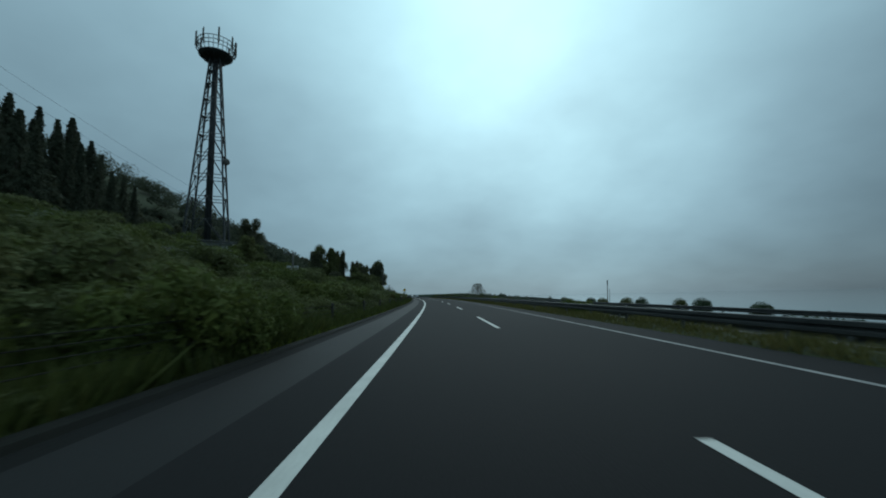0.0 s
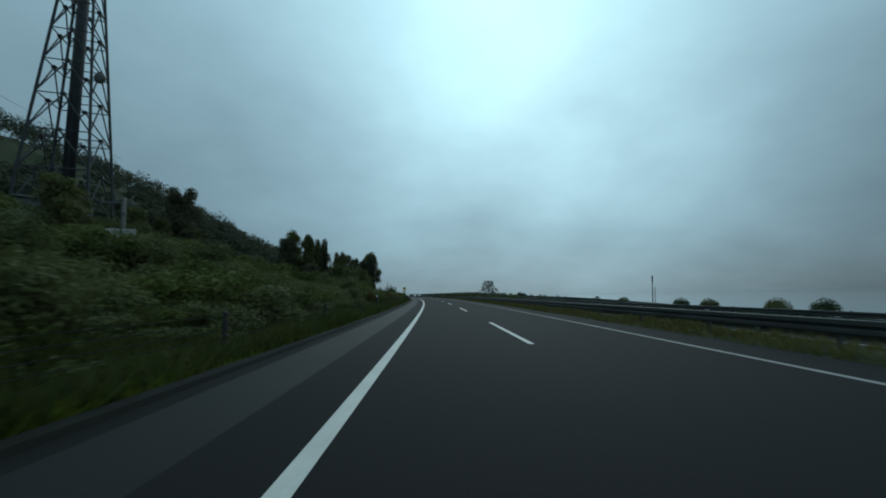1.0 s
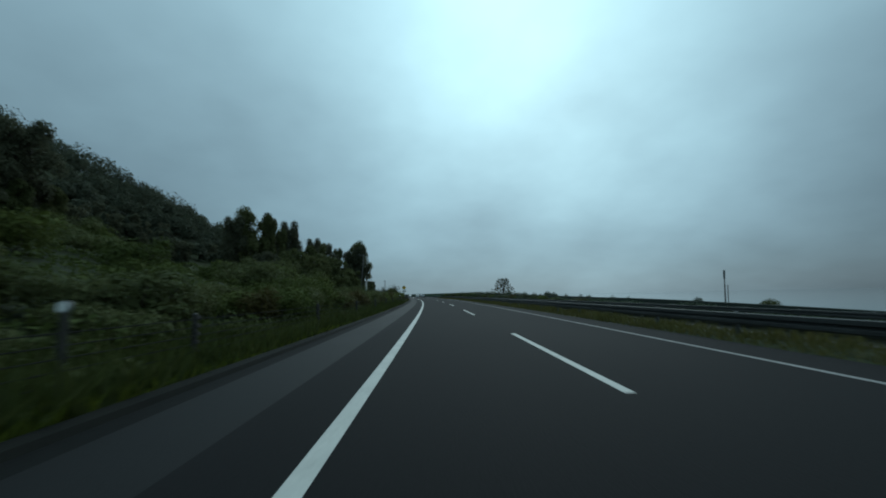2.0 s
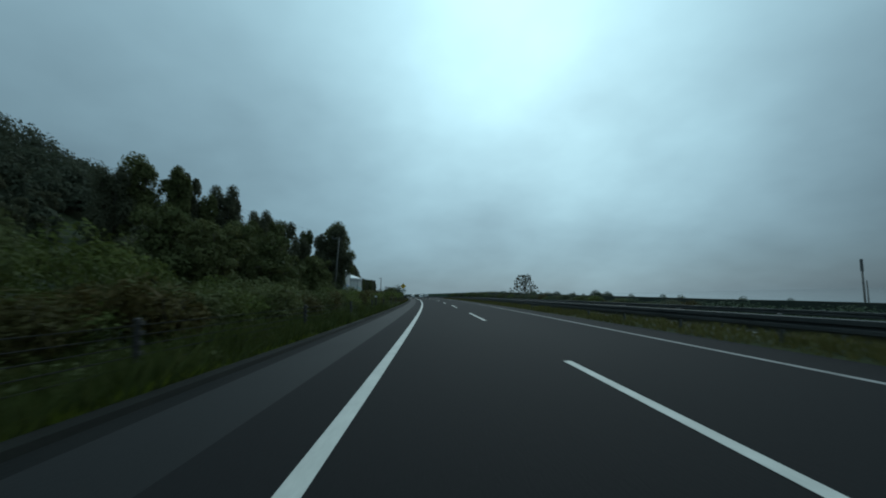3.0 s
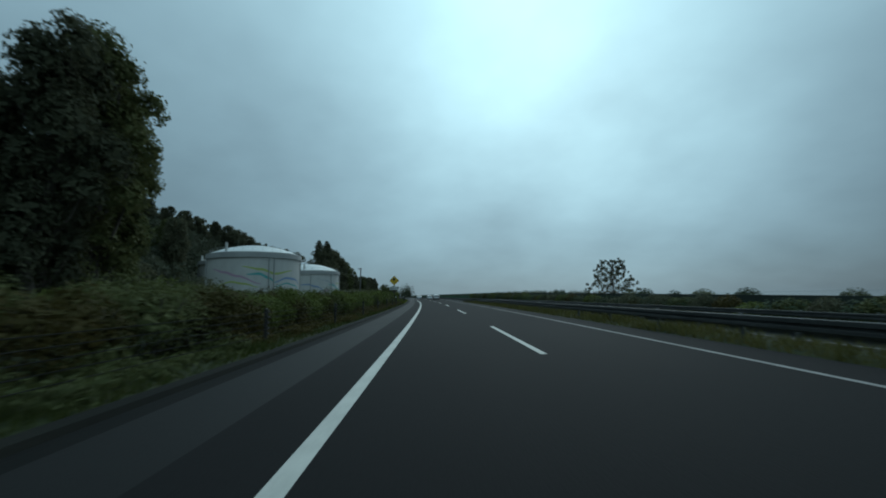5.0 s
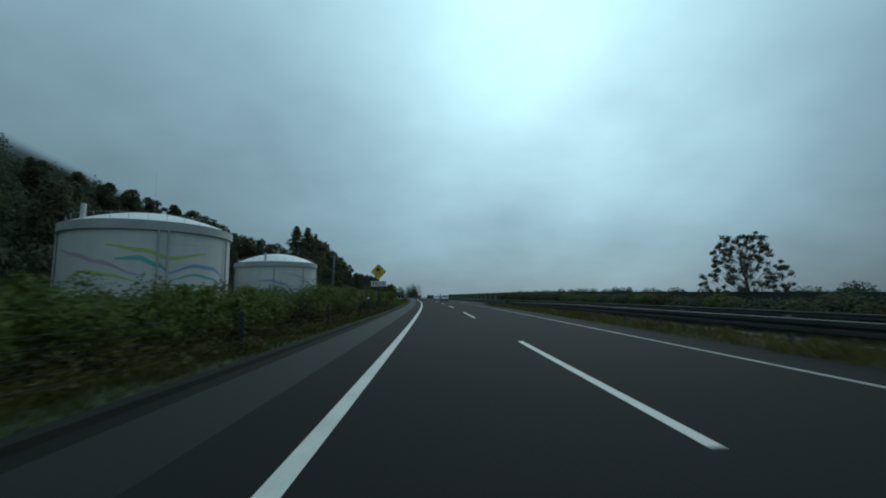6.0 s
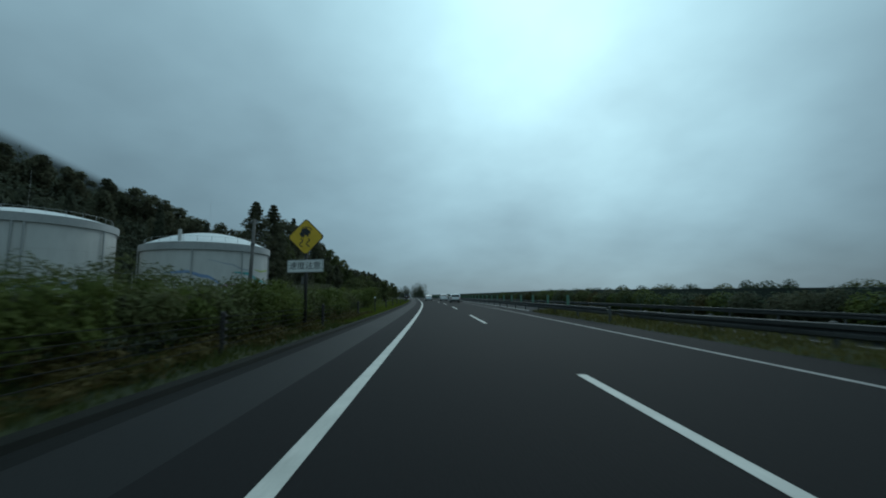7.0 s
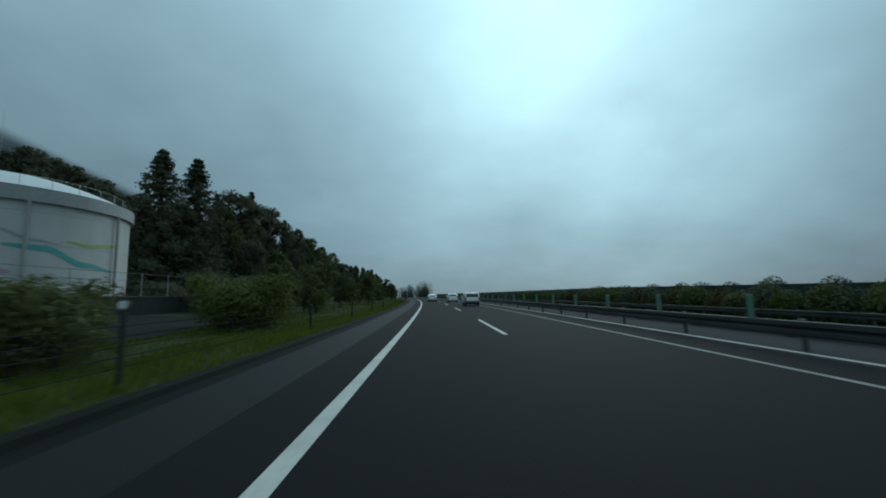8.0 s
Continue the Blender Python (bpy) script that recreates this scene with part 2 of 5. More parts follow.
def ridge_material():
    """Wooded mountain side; rain-cloud haze is put in as transparency growing with height."""
    m = surface("haze_fade_ridge", ((0.034, 0.040, 0.037), (0.060, 0.066, 0.058)), (0.9, 1.0), 0.012, 0.11, 0.0, spec=0.05)
    t = m.node_tree
    c, sp = t.nodes.new("ShaderNodeTexCoord"), t.nodes.new("ShaderNodeSeparateXYZ")
    link(t, c.outputs["Object"], sp.inputs[0])
    n = t.nodes.new("ShaderNodeTexNoise")
    n.inputs["Scale"].default_value, n.inputs["Detail"].default_value = 0.006, 3
    link(t, c.outputs["Object"], n.inputs["Vector"])
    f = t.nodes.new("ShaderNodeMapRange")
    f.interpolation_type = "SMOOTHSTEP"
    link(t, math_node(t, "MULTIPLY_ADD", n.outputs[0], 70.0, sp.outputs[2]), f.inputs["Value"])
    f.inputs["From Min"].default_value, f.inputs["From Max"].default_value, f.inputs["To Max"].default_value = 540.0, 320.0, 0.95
    e = t.nodes.new("ShaderNodeMapRange")   # mist along the crest, put in as a see-through edge
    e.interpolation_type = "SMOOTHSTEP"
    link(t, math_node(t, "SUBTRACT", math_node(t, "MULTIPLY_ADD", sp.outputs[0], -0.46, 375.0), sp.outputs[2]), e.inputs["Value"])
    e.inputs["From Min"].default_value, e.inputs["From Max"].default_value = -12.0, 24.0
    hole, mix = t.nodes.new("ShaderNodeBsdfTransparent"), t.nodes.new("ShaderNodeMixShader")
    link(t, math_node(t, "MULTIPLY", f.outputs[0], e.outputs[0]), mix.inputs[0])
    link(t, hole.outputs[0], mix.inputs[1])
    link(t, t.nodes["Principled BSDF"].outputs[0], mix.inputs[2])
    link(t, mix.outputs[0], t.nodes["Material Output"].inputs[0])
    return m


RIDGE = ridge_material()
YARD = surface("dark_yard_paving", ((0.015, 0.0142, 0.0128), (0.027, 0.0255, 0.023)), (0.85, 0.95), 0.4, 20.0, 0.3, spec=0.08)
BUND = surface("dark_wet_concrete", ((0.022, 0.024, 0.024), (0.05, 0.052, 0.05)), (0.7, 0.9), 0.5, 8.0, 0.25, spec=0.2, stretch=(1, 1, 0.3))
NOISE_WALL = surface("dark_barrier", ((0.028, 0.037, 0.030), (0.046, 0.058, 0.048)), (0.7, 0.9), 0.3, 6.0, 0.2, spec=0.2)


# ---- mesh helpers ----
def to_mesh(name, verts, faces, smooth=False):
    me = bpy.data.meshes.new(name)
    me.from_pydata([tuple(v) for v in verts], [], faces)
    if smooth:
        me.shade_smooth()
    return me


def part(name, data, material, parent=None, label="", smooth=False):
    """Links a bmesh or mesh as one object under a thing or a part."""
    if isinstance(data, bmesh.types.BMesh):
        me = bpy.data.meshes.new(name)
        data.to_mesh(me)
        data.free()
        if smooth:
            me.shade_smooth()
    else:
        me = data
    if not me.materials:
        me.materials.append(material)
    ob = new(name, me)
    ob.parent = parent
    return tagged(ob, label)


def thing(name, m, label, category, group=""):
    ob = new(name)
    ob.matrix_world = m
    ob.empty_display_size = 0.2
    return tagged(ob, label, category, group)


def box(bm, size, at=(0, 0, 0), turn=(0, 0, 0), bevel=0.0):
    r = bmesh.ops.create_cube(bm, size=1.0, matrix=pose(*at, *turn) @ Matrix.Diagonal((*size, 1)))
    if bevel:
        edges = list({e for v in r["verts"] for e in v.link_edges})
        bmesh.ops.bevel(bm, geom=edges, offset=bevel, segments=1, affect="EDGES")
    return bm


def rod(bm, a, b, r0, r1=None, seg=8):
    a, b = Vector(a), Vector(b)
    m = Matrix.Translation((a + b) / 2) @ (b - a).to_track_quat("Z", "Y").to_matrix().to_4x4()
    bmesh.ops.create_cone(bm, cap_ends=True, segments=seg, radius1=r0, radius2=r0 if r1 is None else r1, depth=(b - a).length, matrix=m)
    return bm


def tube(points, r, seg=6):
    """One unbroken round bar through the points."""
    pts = [Vector(p) for p in points]
    verts, faces = [], []
    for i, p in enumerate(pts):
        d = (pts[min(i + 1, len(pts) - 1)] - pts[max(i - 1, 0)]).normalized()
        a = d.orthogonal().normalized() if i == 0 else (a - d * a.dot(d)).normalized()
        b = d.cross(a)
        verts += [p + (a * math.cos(math.tau * k / seg) + b * math.sin(math.tau * k / seg)) * r for k in range(seg)]
    for i in range(len(pts) - 1):
        faces += [(i * seg + k, i * seg + (k + 1) % seg, (i + 1) * seg + (k + 1) % seg, (i + 1) * seg + k) for k in range(seg)]
    faces += [tuple(range(seg))[::-1], tuple(range((len(pts) - 1) * seg, len(pts) * seg))]
    return to_mesh("bar", verts, faces)


def lathe(profile, seg=64, arc=(0.0, math.tau)):
    """Profile of (radius, z) turned about z."""
    full = abs(arc[1] - arc[0] - math.tau) < 1e-6
    n = seg if full else seg + 1
    verts = [(r * math.cos(arc[0] + (arc[1] - arc[0]) * i / seg), r * math.sin(arc[0] + (arc[1] - arc[0]) * i / seg), z) for i in range(n) for r, z in profile]
    k = len(profile)
    faces = [(i * k + j, (i + 1) % n * k + j, (i + 1) % n * k + j + 1, i * k + j + 1) for i in range(seg) for j in range(k - 1)]
    return verts, faces


def along(profile, s0, s1, step=4.0, closed=False, drift=None):
    """A profile of (l, z) swept along the road, in world metres; drift gives its shift (l, z) at s."""
    n = max(1, round((s1 - s0) / step))
    verts = []
    for i in range(n + 1):
        s = s0 + (s1 - s0) * i / n
        dl, dz = drift(s) if drift else (0.0, 0.0)
        for l, z in profile:
            verts.append((*road_xy(s, l + dl), z + dz))
    k = len(profile)
    edges = k if closed else k - 1
    faces = [(i * k + j, i * k + (j + 1) % k, (i + 1) * k + (j + 1) % k, (i + 1) * k + j) for i in range(n) for j in range(edges)]
    if closed:
        faces += [tuple(range(k))[::-1], tuple(range(n * k, n * k + k))]
    return verts, faces


def triangles(name, v):
    """A mesh of loose triangles from an array of shape (n, 3, 3)."""
    n = len(v)
    me = bpy.data.meshes.new(name)
    me.vertices.add(3 * n)
    me.vertices.foreach_set("co", v.reshape(-1))
    me.loops.add(3 * n)
    me.loops.foreach_set("vertex_index", np.arange(3 * n, dtype=np.int32))
    me.polygons.add(n)
    me.polygons.foreach_set("loop_start", np.arange(0, 3 * n, 3, dtype=np.int32))
    me.update()
    return me


def leaf_cloud(points, outward, size, rng, flat=0.0, wild=0.55):
    """One pointed leaf at each point, turned roughly outward."""
    n = len(points)
    nrm = outward * 0.9 + rng.normal(0, wild, (n, 3))
    nrm[:, 2] += 0.35 + flat
    nrm /= np.linalg.norm(nrm, axis=1)[:, None] + 1e-9
    ref = rng.normal(0, 1, (n, 3))
    a = np.cross(nrm, ref)
    a /= np.linalg.norm(a, axis=1)[:, None] + 1e-9
    b = np.cross(nrm, a)
    ln = size * rng.uniform(0.6, 1.3, n)[:, None]
    wd = ln * rng.uniform(0.45, 0.75, n)[:, None]
    v = np.empty((n, 3, 3))
    v[:, 0], v[:, 1] = points - a * ln * 0.4 - b * wd * 0.5, points - a * ln * 0.4 + b * wd * 0.5
    v[:, 2] = points + a * ln * 0.6
    return triangles("leaves", v)


def blob_points(blobs, count, rng, inner=0.62, low=-0.45):
    """Points in the outer shell of overlapping ellipsoids (centre, radii)."""
    vol = np.array([b[1][0] * b[1][2] for b in blobs])
    pick = rng.choice(len(blobs), count, p=vol / vol.sum())
    d = rng.normal(0, 1, (count, 3))
    d /= np.linalg.norm(d, axis=1)[:, None]
    d[:, 2] = np.where(d[:, 2] < low, -d[:, 2], d[:, 2])
    r = rng.uniform(inner, 1.06, count) ** 0.7
    c, e = np.array([b[0] for b in blobs])[pick], np.array([b[1] for b in blobs])[pick]
    return c + d * e * r[:, None], d

# ---- ground, roads, sea ----
def ease(a, b, x):
    t = min(1.0, max(0.0, (x - a) / (b - a)))
    return t * t * (3 - 2 * t)


def land(s, l):
    """Height of the ground at a place beside the road."""
    bumps = noise.noise((s * 0.05, l * 0.07, 0.3)) + 0.5 * noise.noise((s * 0.17, l * 0.19, 4.0))
    if l < -3.9:
        a = -l
        steep = 0.33 - 0.29 * ease(62, 112, s)
        z = 0.04 + steep * min(max(a - 6.0, 0.0), 32.0)
        rise_from = 43.0 - 13.0 * ease(70, 110, s) * (1 - ease(165, 200, s))
        z += (0.40 + 0.14 * ease(90, 150, s)) * max(a - rise_from, 0.0) * (1 - 0.35 * ease(150, 400, a)) * (1 - 0.6 * ease(330, 900, s)) * (1 - 0.22 * ease(240, 320, s))
        z = z if z < 45 else 45 + 14 * (1 - math.exp(-(z - 45) / 14))
        bumps *= 1 - ease(196, 203, s) * (1 - ease(225, 232, s)) * (1 - ease(17, 20, a))   # levelled yard before the tanks
        return z + bumps * 0.35 * ease(5.0, 12.0, a) * (1 + ease(45, 120, a) * 7)
    if l < 7.2:
        return -0.25
    if l < 10.6:
        return 0.03 * ease(7.2, 8.0, l) - 1.27 * ease(9.0, 10.6, l) - 0.02
    if l < 20.4:
        return -1.5
    fall = -0.75 - 1.1 * ease(22, 27, l) - 6.5 * ease(27, 75, l) - 9.0 * ease(80, 190, l)
    return fall + bumps * 0.4 * ease(21, 30, l)


def ground_sheet():
    ss = [-400, -250, -150, -90, -60] + list(range(-40, 300, 4)) + list(range(300, 560, 12)) + [580, 620, 680, 760, 860, 1000, 1200, 1500, 1900, 2300]
    ls = [-1100, -800, -600, -450, -330, -260, -210, -170, -140, -115, -95, -80, -68, -58, -50, -45, -40, -36, -32, -28, -25, -22, -19, -16.5, -14, -12,
          -10, -8.5, -7, -6, -5, -4.3, -3.92, -3.7, -3.2, 6.9, 7.15, 7.3, 8.0, 8.8, 9.6, 10.3, 10.7, 11, 20.2, 20.5, 21.5, 23, 25, 27, 30, 35, 42, 52, 64, 80,
          100, 130, 170, 230, 400, 900, 2500]
    verts = [(*road_xy(s, l), land(s, l)) for s in ss for l in ls]
    k = len(ls)
    faces = [(i * k + j, i * k + j + 1, (i + 1) * k + j + 1, (i + 1) * k + j) for i in range(len(ss) - 1) for j in range(k - 1)]
    return to_mesh("ground", verts, faces, True)


ground = tagged(part("ground", ground_sheet(), SOIL), "dark wet grassy soil and hillside beside the expressway", "ground", kind="structure")
sea = tagged(part("water", to_mesh("water", [(-3500, -3500, -15), (4500, -3500, -15), (4500, 4500, -15), (-3500, 4500, -15)], [(0, 1, 2, 3)]), WATER),
             "flat grey sea under low cloud", "sea", kind="structure")

road = tagged(part("road", to_mesh("road", *along([(-2.24, 0), (0.5, 0), (2.4, 0), (4.2, 0), (7.2, 0)], -120, 1100, 5)), ASPHALT),
              "dark wet asphalt carriageway with two lanes", "road", kind="structure")
shoulder = tagged(part("pavement", to_mesh("pavement", *along([(-3.42, 0.012), (-2.24, 0.0)], -120, 700, 5)), ASPHALT_OLD),
                  "paler worn asphalt shoulder beside the lane", "road shoulder", kind="structure")
gutter = tagged(part("pavement", to_mesh("gutter", *along([(-3.78, 0.006), (-3.42, 0.012)], -120, 700, 5)), GUTTER),
                "dark wet gutter strip between shoulder and kerb, its colour deepened for windscreen dimming", "gutter", kind="structure")
kerb = tagged(part("kerb", to_mesh("kerb", *along([(-3.78, 0.0), (-3.82, 0.08), (-4.02, 0.10), (-4.10, 0.02)], -120, 500, 4)), KERB),
              "low dark asphalt kerb along the shoulder", "kerb", kind="structure")
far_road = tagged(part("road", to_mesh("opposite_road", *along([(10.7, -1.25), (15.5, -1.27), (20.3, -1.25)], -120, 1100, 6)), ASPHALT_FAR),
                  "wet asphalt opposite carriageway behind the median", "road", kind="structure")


def line_mark(name, l, width, s0, s1, mat, parent, z=0.005):
    part(name, to_mesh(name, *along([(l - width / 2, z), (l + width / 2, z)], s0, s1, 4)), mat, parent)


line_mark("edge_line", -1.195, 0.20, -120, 700, PAINT, road)
line_mark("edge_line", 5.87, 0.13, -120, 700, PAINT_WORN, road)
line_mark("edge_line", 7.42, 0.16, 207, 330, PAINT, ground, 0.018)
line_mark("edge_line", 18.6, 0.20, -120, 700, PAINT_WORN, far_road, -1.242)
line_mark("edge_line", 11.6, 0.15, -120, 700, PAINT_WORN, far_road, -1.242)
dash_mesh = to_mesh("dash", [(-0.075, 0, 0), (0.075, 0, 0), (0.075, 2.7, 0), (0.075, 5.4, 0), (0.075, 8, 0), (-0.075, 8, 0), (-0.075, 5.4, 0), (-0.075, 2.7, 0)],
                    [(0, 1, 2, 7), (7, 2, 3, 6), (6, 3, 4, 5)])
for i in range(-2, 22):
    d = part("dash", dash_mesh, PAINT, road)
    d.matrix_world = place(-5.79 + 20 * i, 2.30, 0.005)
    d = part("dash", dash_mesh, PAINT_WORN, far_road)
    d.matrix_world = place(1.5 + 20 * i, 15.1, -1.262)

# strip of paved median where the rail can be opened
opening = tagged(part("pavement", to_mesh("median_paving", *along([(7.2, 0.002), (7.3, 0.012), (9.9, 0.012)], 205, 330, 5)), ASPHALT_FAR),
                 "paved strip across the median under the rail", "pavement", kind="structure")


# ---- guard rails and fence ----
def beam_profile(l, top, side, height=0.33):
    """W-beam: two ribs, 4 mm sheet as a closed loop."""
    ys = ((0, 0), (0.03, 0.012), (0.085, 0.04), (0.085, 0.115), (0.03, 0.145), (0.03, 0.185), (0.085, 0.215), (0.085, 0.314), (0.075, 0.327), (0, 0.33))
    f = height / 0.33
    front = [(l + side * d, top - height + z * f) for d, z in ys]
    back = [(l + side * (d - 0.012), top - height + z * f) for d, z in ys][::-1]
    return front + back


def guardrail(l, s0, s1, top, side, label, base=0.0, step=4.0, post_top=None, group="guard rails", drift=None):
    g = thing("guardrail", Matrix.Identity(4), label, "guard rail", group)
    part("beam", to_mesh("beam", *along(beam_profile(l, top, side, 0.31), s0, s1, 4, True, drift)), RAIL_STEEL, g, "long ribbed steel beam")
    bm = rod(bmesh.new(), (0, 0, base - 0.2), (0, 0, (post_top or top + 0.02)), 0.057, seg=10)
    rod(bm, (0, 0, post_top or top + 0.02), (0, 0, (post_top or top + 0.02) + 0.02), 0.064, 0.03, seg=10)
    post_mesh = bpy.data.meshes.new("post")
    bm.to_mesh(post_mesh)
    bm.free()
    bracket = bpy.data.meshes.new("bracket")
    bm = box(bmesh.new(), (0.10, 0.07, 0.16), (side * 0.06, 0, top - 0.165))
    bm.to_mesh(bracket)
    bm.free()
    for i in range(int((s1 - s0) / step) + 1):
        p = part("post", post_mesh, STEEL_DARK, g)
        dl, dz = drift(s0 + i * step) if drift else (0.0, 0.0)
        p.matrix_world = place(s0 + i * step, l - side * 0.10 + dl, dz)
        if s0 + i * step < 320:
            b = part("bracket", bracket, STEEL_DARK, p)
    return g


def rail_end(s):
    """The rail swings back and down to the ground where the paved opening begins."""
    e = ease(174, 194, s)
    return 0.45 * e, -0.16 * e


guardrail(8.05, -24, 194, 0.67, -1, "grey ribbed steel guard rail along the grassy median", drift=rail_end)
guardrail(9.75, -24, 460, 0.32, 1, "grey ribbed steel guard rail beside the opposite carriageway", -0.95)
low_rail = guardrail(7.62, 193.4, 460, 0.64, -1, "grey steel guard rail on the paved median with green anti-glare posts")
plate_mesh = bpy.data.meshes.new("anti_glare_plate")
bm = box(bmesh.new(), (0.16, 0.05, 0.60), (0, 0, 0.90), bevel=0.012)
rod(bm, (0, 0, 0.5), (0, 0, 0.62), 0.03)
bm.to_mesh(plate_mesh)
bm.free()
for i in range(42):
    p = part("anti_glare_plate", plate_mesh, GREEN_PLATE, low_rail, "green plastic blade")
    p.matrix_world = place(198.7 + 4 * i, 7.66, 0)
far_barrier = guardrail(21.0, -24, 460, 0.05, -1, "grey steel guard rail on the far side of the opposite carriageway", -0.9)


def cable_fence(l, s0, s1):
    g = thing("fence", Matrix.Identity(4), "low roadside safety fence of five steel cables on dark posts", "fence")
    for i in range(5):
        z = 0.34 + 0.15 * i
        ring = [(l + 0.008 * math.cos(a), z + 0.008 * math.sin(a)) for a in [math.tau * k / 6 for k in range(6)]]
        part("cable", to_mesh("cable", *along(ring, s0, s1, 4, True), True), CABLE, g)
    pm = bpy.data.meshes.new("post")
    bm = rod(bmesh.new(), (0, 0, -0.3), (0, 0, 1.0), 0.048, seg=10)
    rod(bm, (0, 0, 1.0), (0, 0, 1.02), 0.053, 0.025, seg=10)
    for i in range(5):
        box(bm, (0.05, 0.10, 0.06), (0.055, 0, 0.34 + 0.15 * i))
    bm.to_mesh(pm)
    bm.free()
    n = int((s1 - s0) / 8)
    for i in range(n + 1):
        if abs(s0 + 8 * i - 208.6) < 1:
            continue
        p = part("post", pm, BROWN_POST, g)
        p.matrix_world = place(s0 + 8 * i, l - 0.06, 0.03)
    return g


cable_fence(-4.65, -15.4, 344)


def delineator(s, l):
    g = thing("delineator", place(s, l, 0.03), "slim dark post with a round white reflector by the fence", "road marker", "reflector posts along the verge")
    part("post", rod(rod(bmesh.new(), (0, 0, -0.2), (0, 0, 1.18), 0.04, seg=10), (0, 0, 0), (0, 0, 0.08), 0.10, 0.07, seg=12), BROWN_POST, g)
    d = part("reflector", rod(bmesh.new(), (0, -0.035, 1.22), (0, 0.015, 1.22), 0.065, seg=20), SIGN_WHITE, g, "round white reflector")
    part("rim", rod(bmesh.new(), (0, -0.030, 1.22), (0, 0.025, 1.22), 0.075, seg=20), STEEL_DARK, d)


for s, l in ((53.5, -4.35), (104.2, -4.35), (177.6, -4.35), (207.05, -4.55), (262.0, -4.35)):
    delineator(s, l)


# ---- long dark barrier beyond the opposite carriageway ----
def bank_top(s):
    return -0.85 + 1.25 * ease(30, 110, s) + 0.0105 * max(0, min(s, 260) - 110)


def far_wall():
    verts, faces = [], []
    stops = list(range(20, 520, 4))
    for s in stops:
        z = bank_top(s)
        verts += [(*road_xy(s, 26.4), -3.2), (*road_xy(s, 26.4), z), (*road_xy(s, 26.75), z), (*road_xy(s, 26.75), -3.4)]
    for i in range(len(stops) - 1):
        a, b = 4 * i, 4 * i + 4
        faces += [(a, b, b + 1, a + 1), (a + 1, b + 1, b + 2, a + 2), (a + 2, b + 2, b + 3, a + 3)]
    faces += [(0, 1, 2, 3), tuple(len(verts) - k for k in (1, 2, 3, 4))]
    return to_mesh("wall", verts, faces)


tagged(part("wall_1", far_wall(), NOISE_WALL), "long dark flat-topped barrier behind roadside shrubs", "wall", kind="structure")

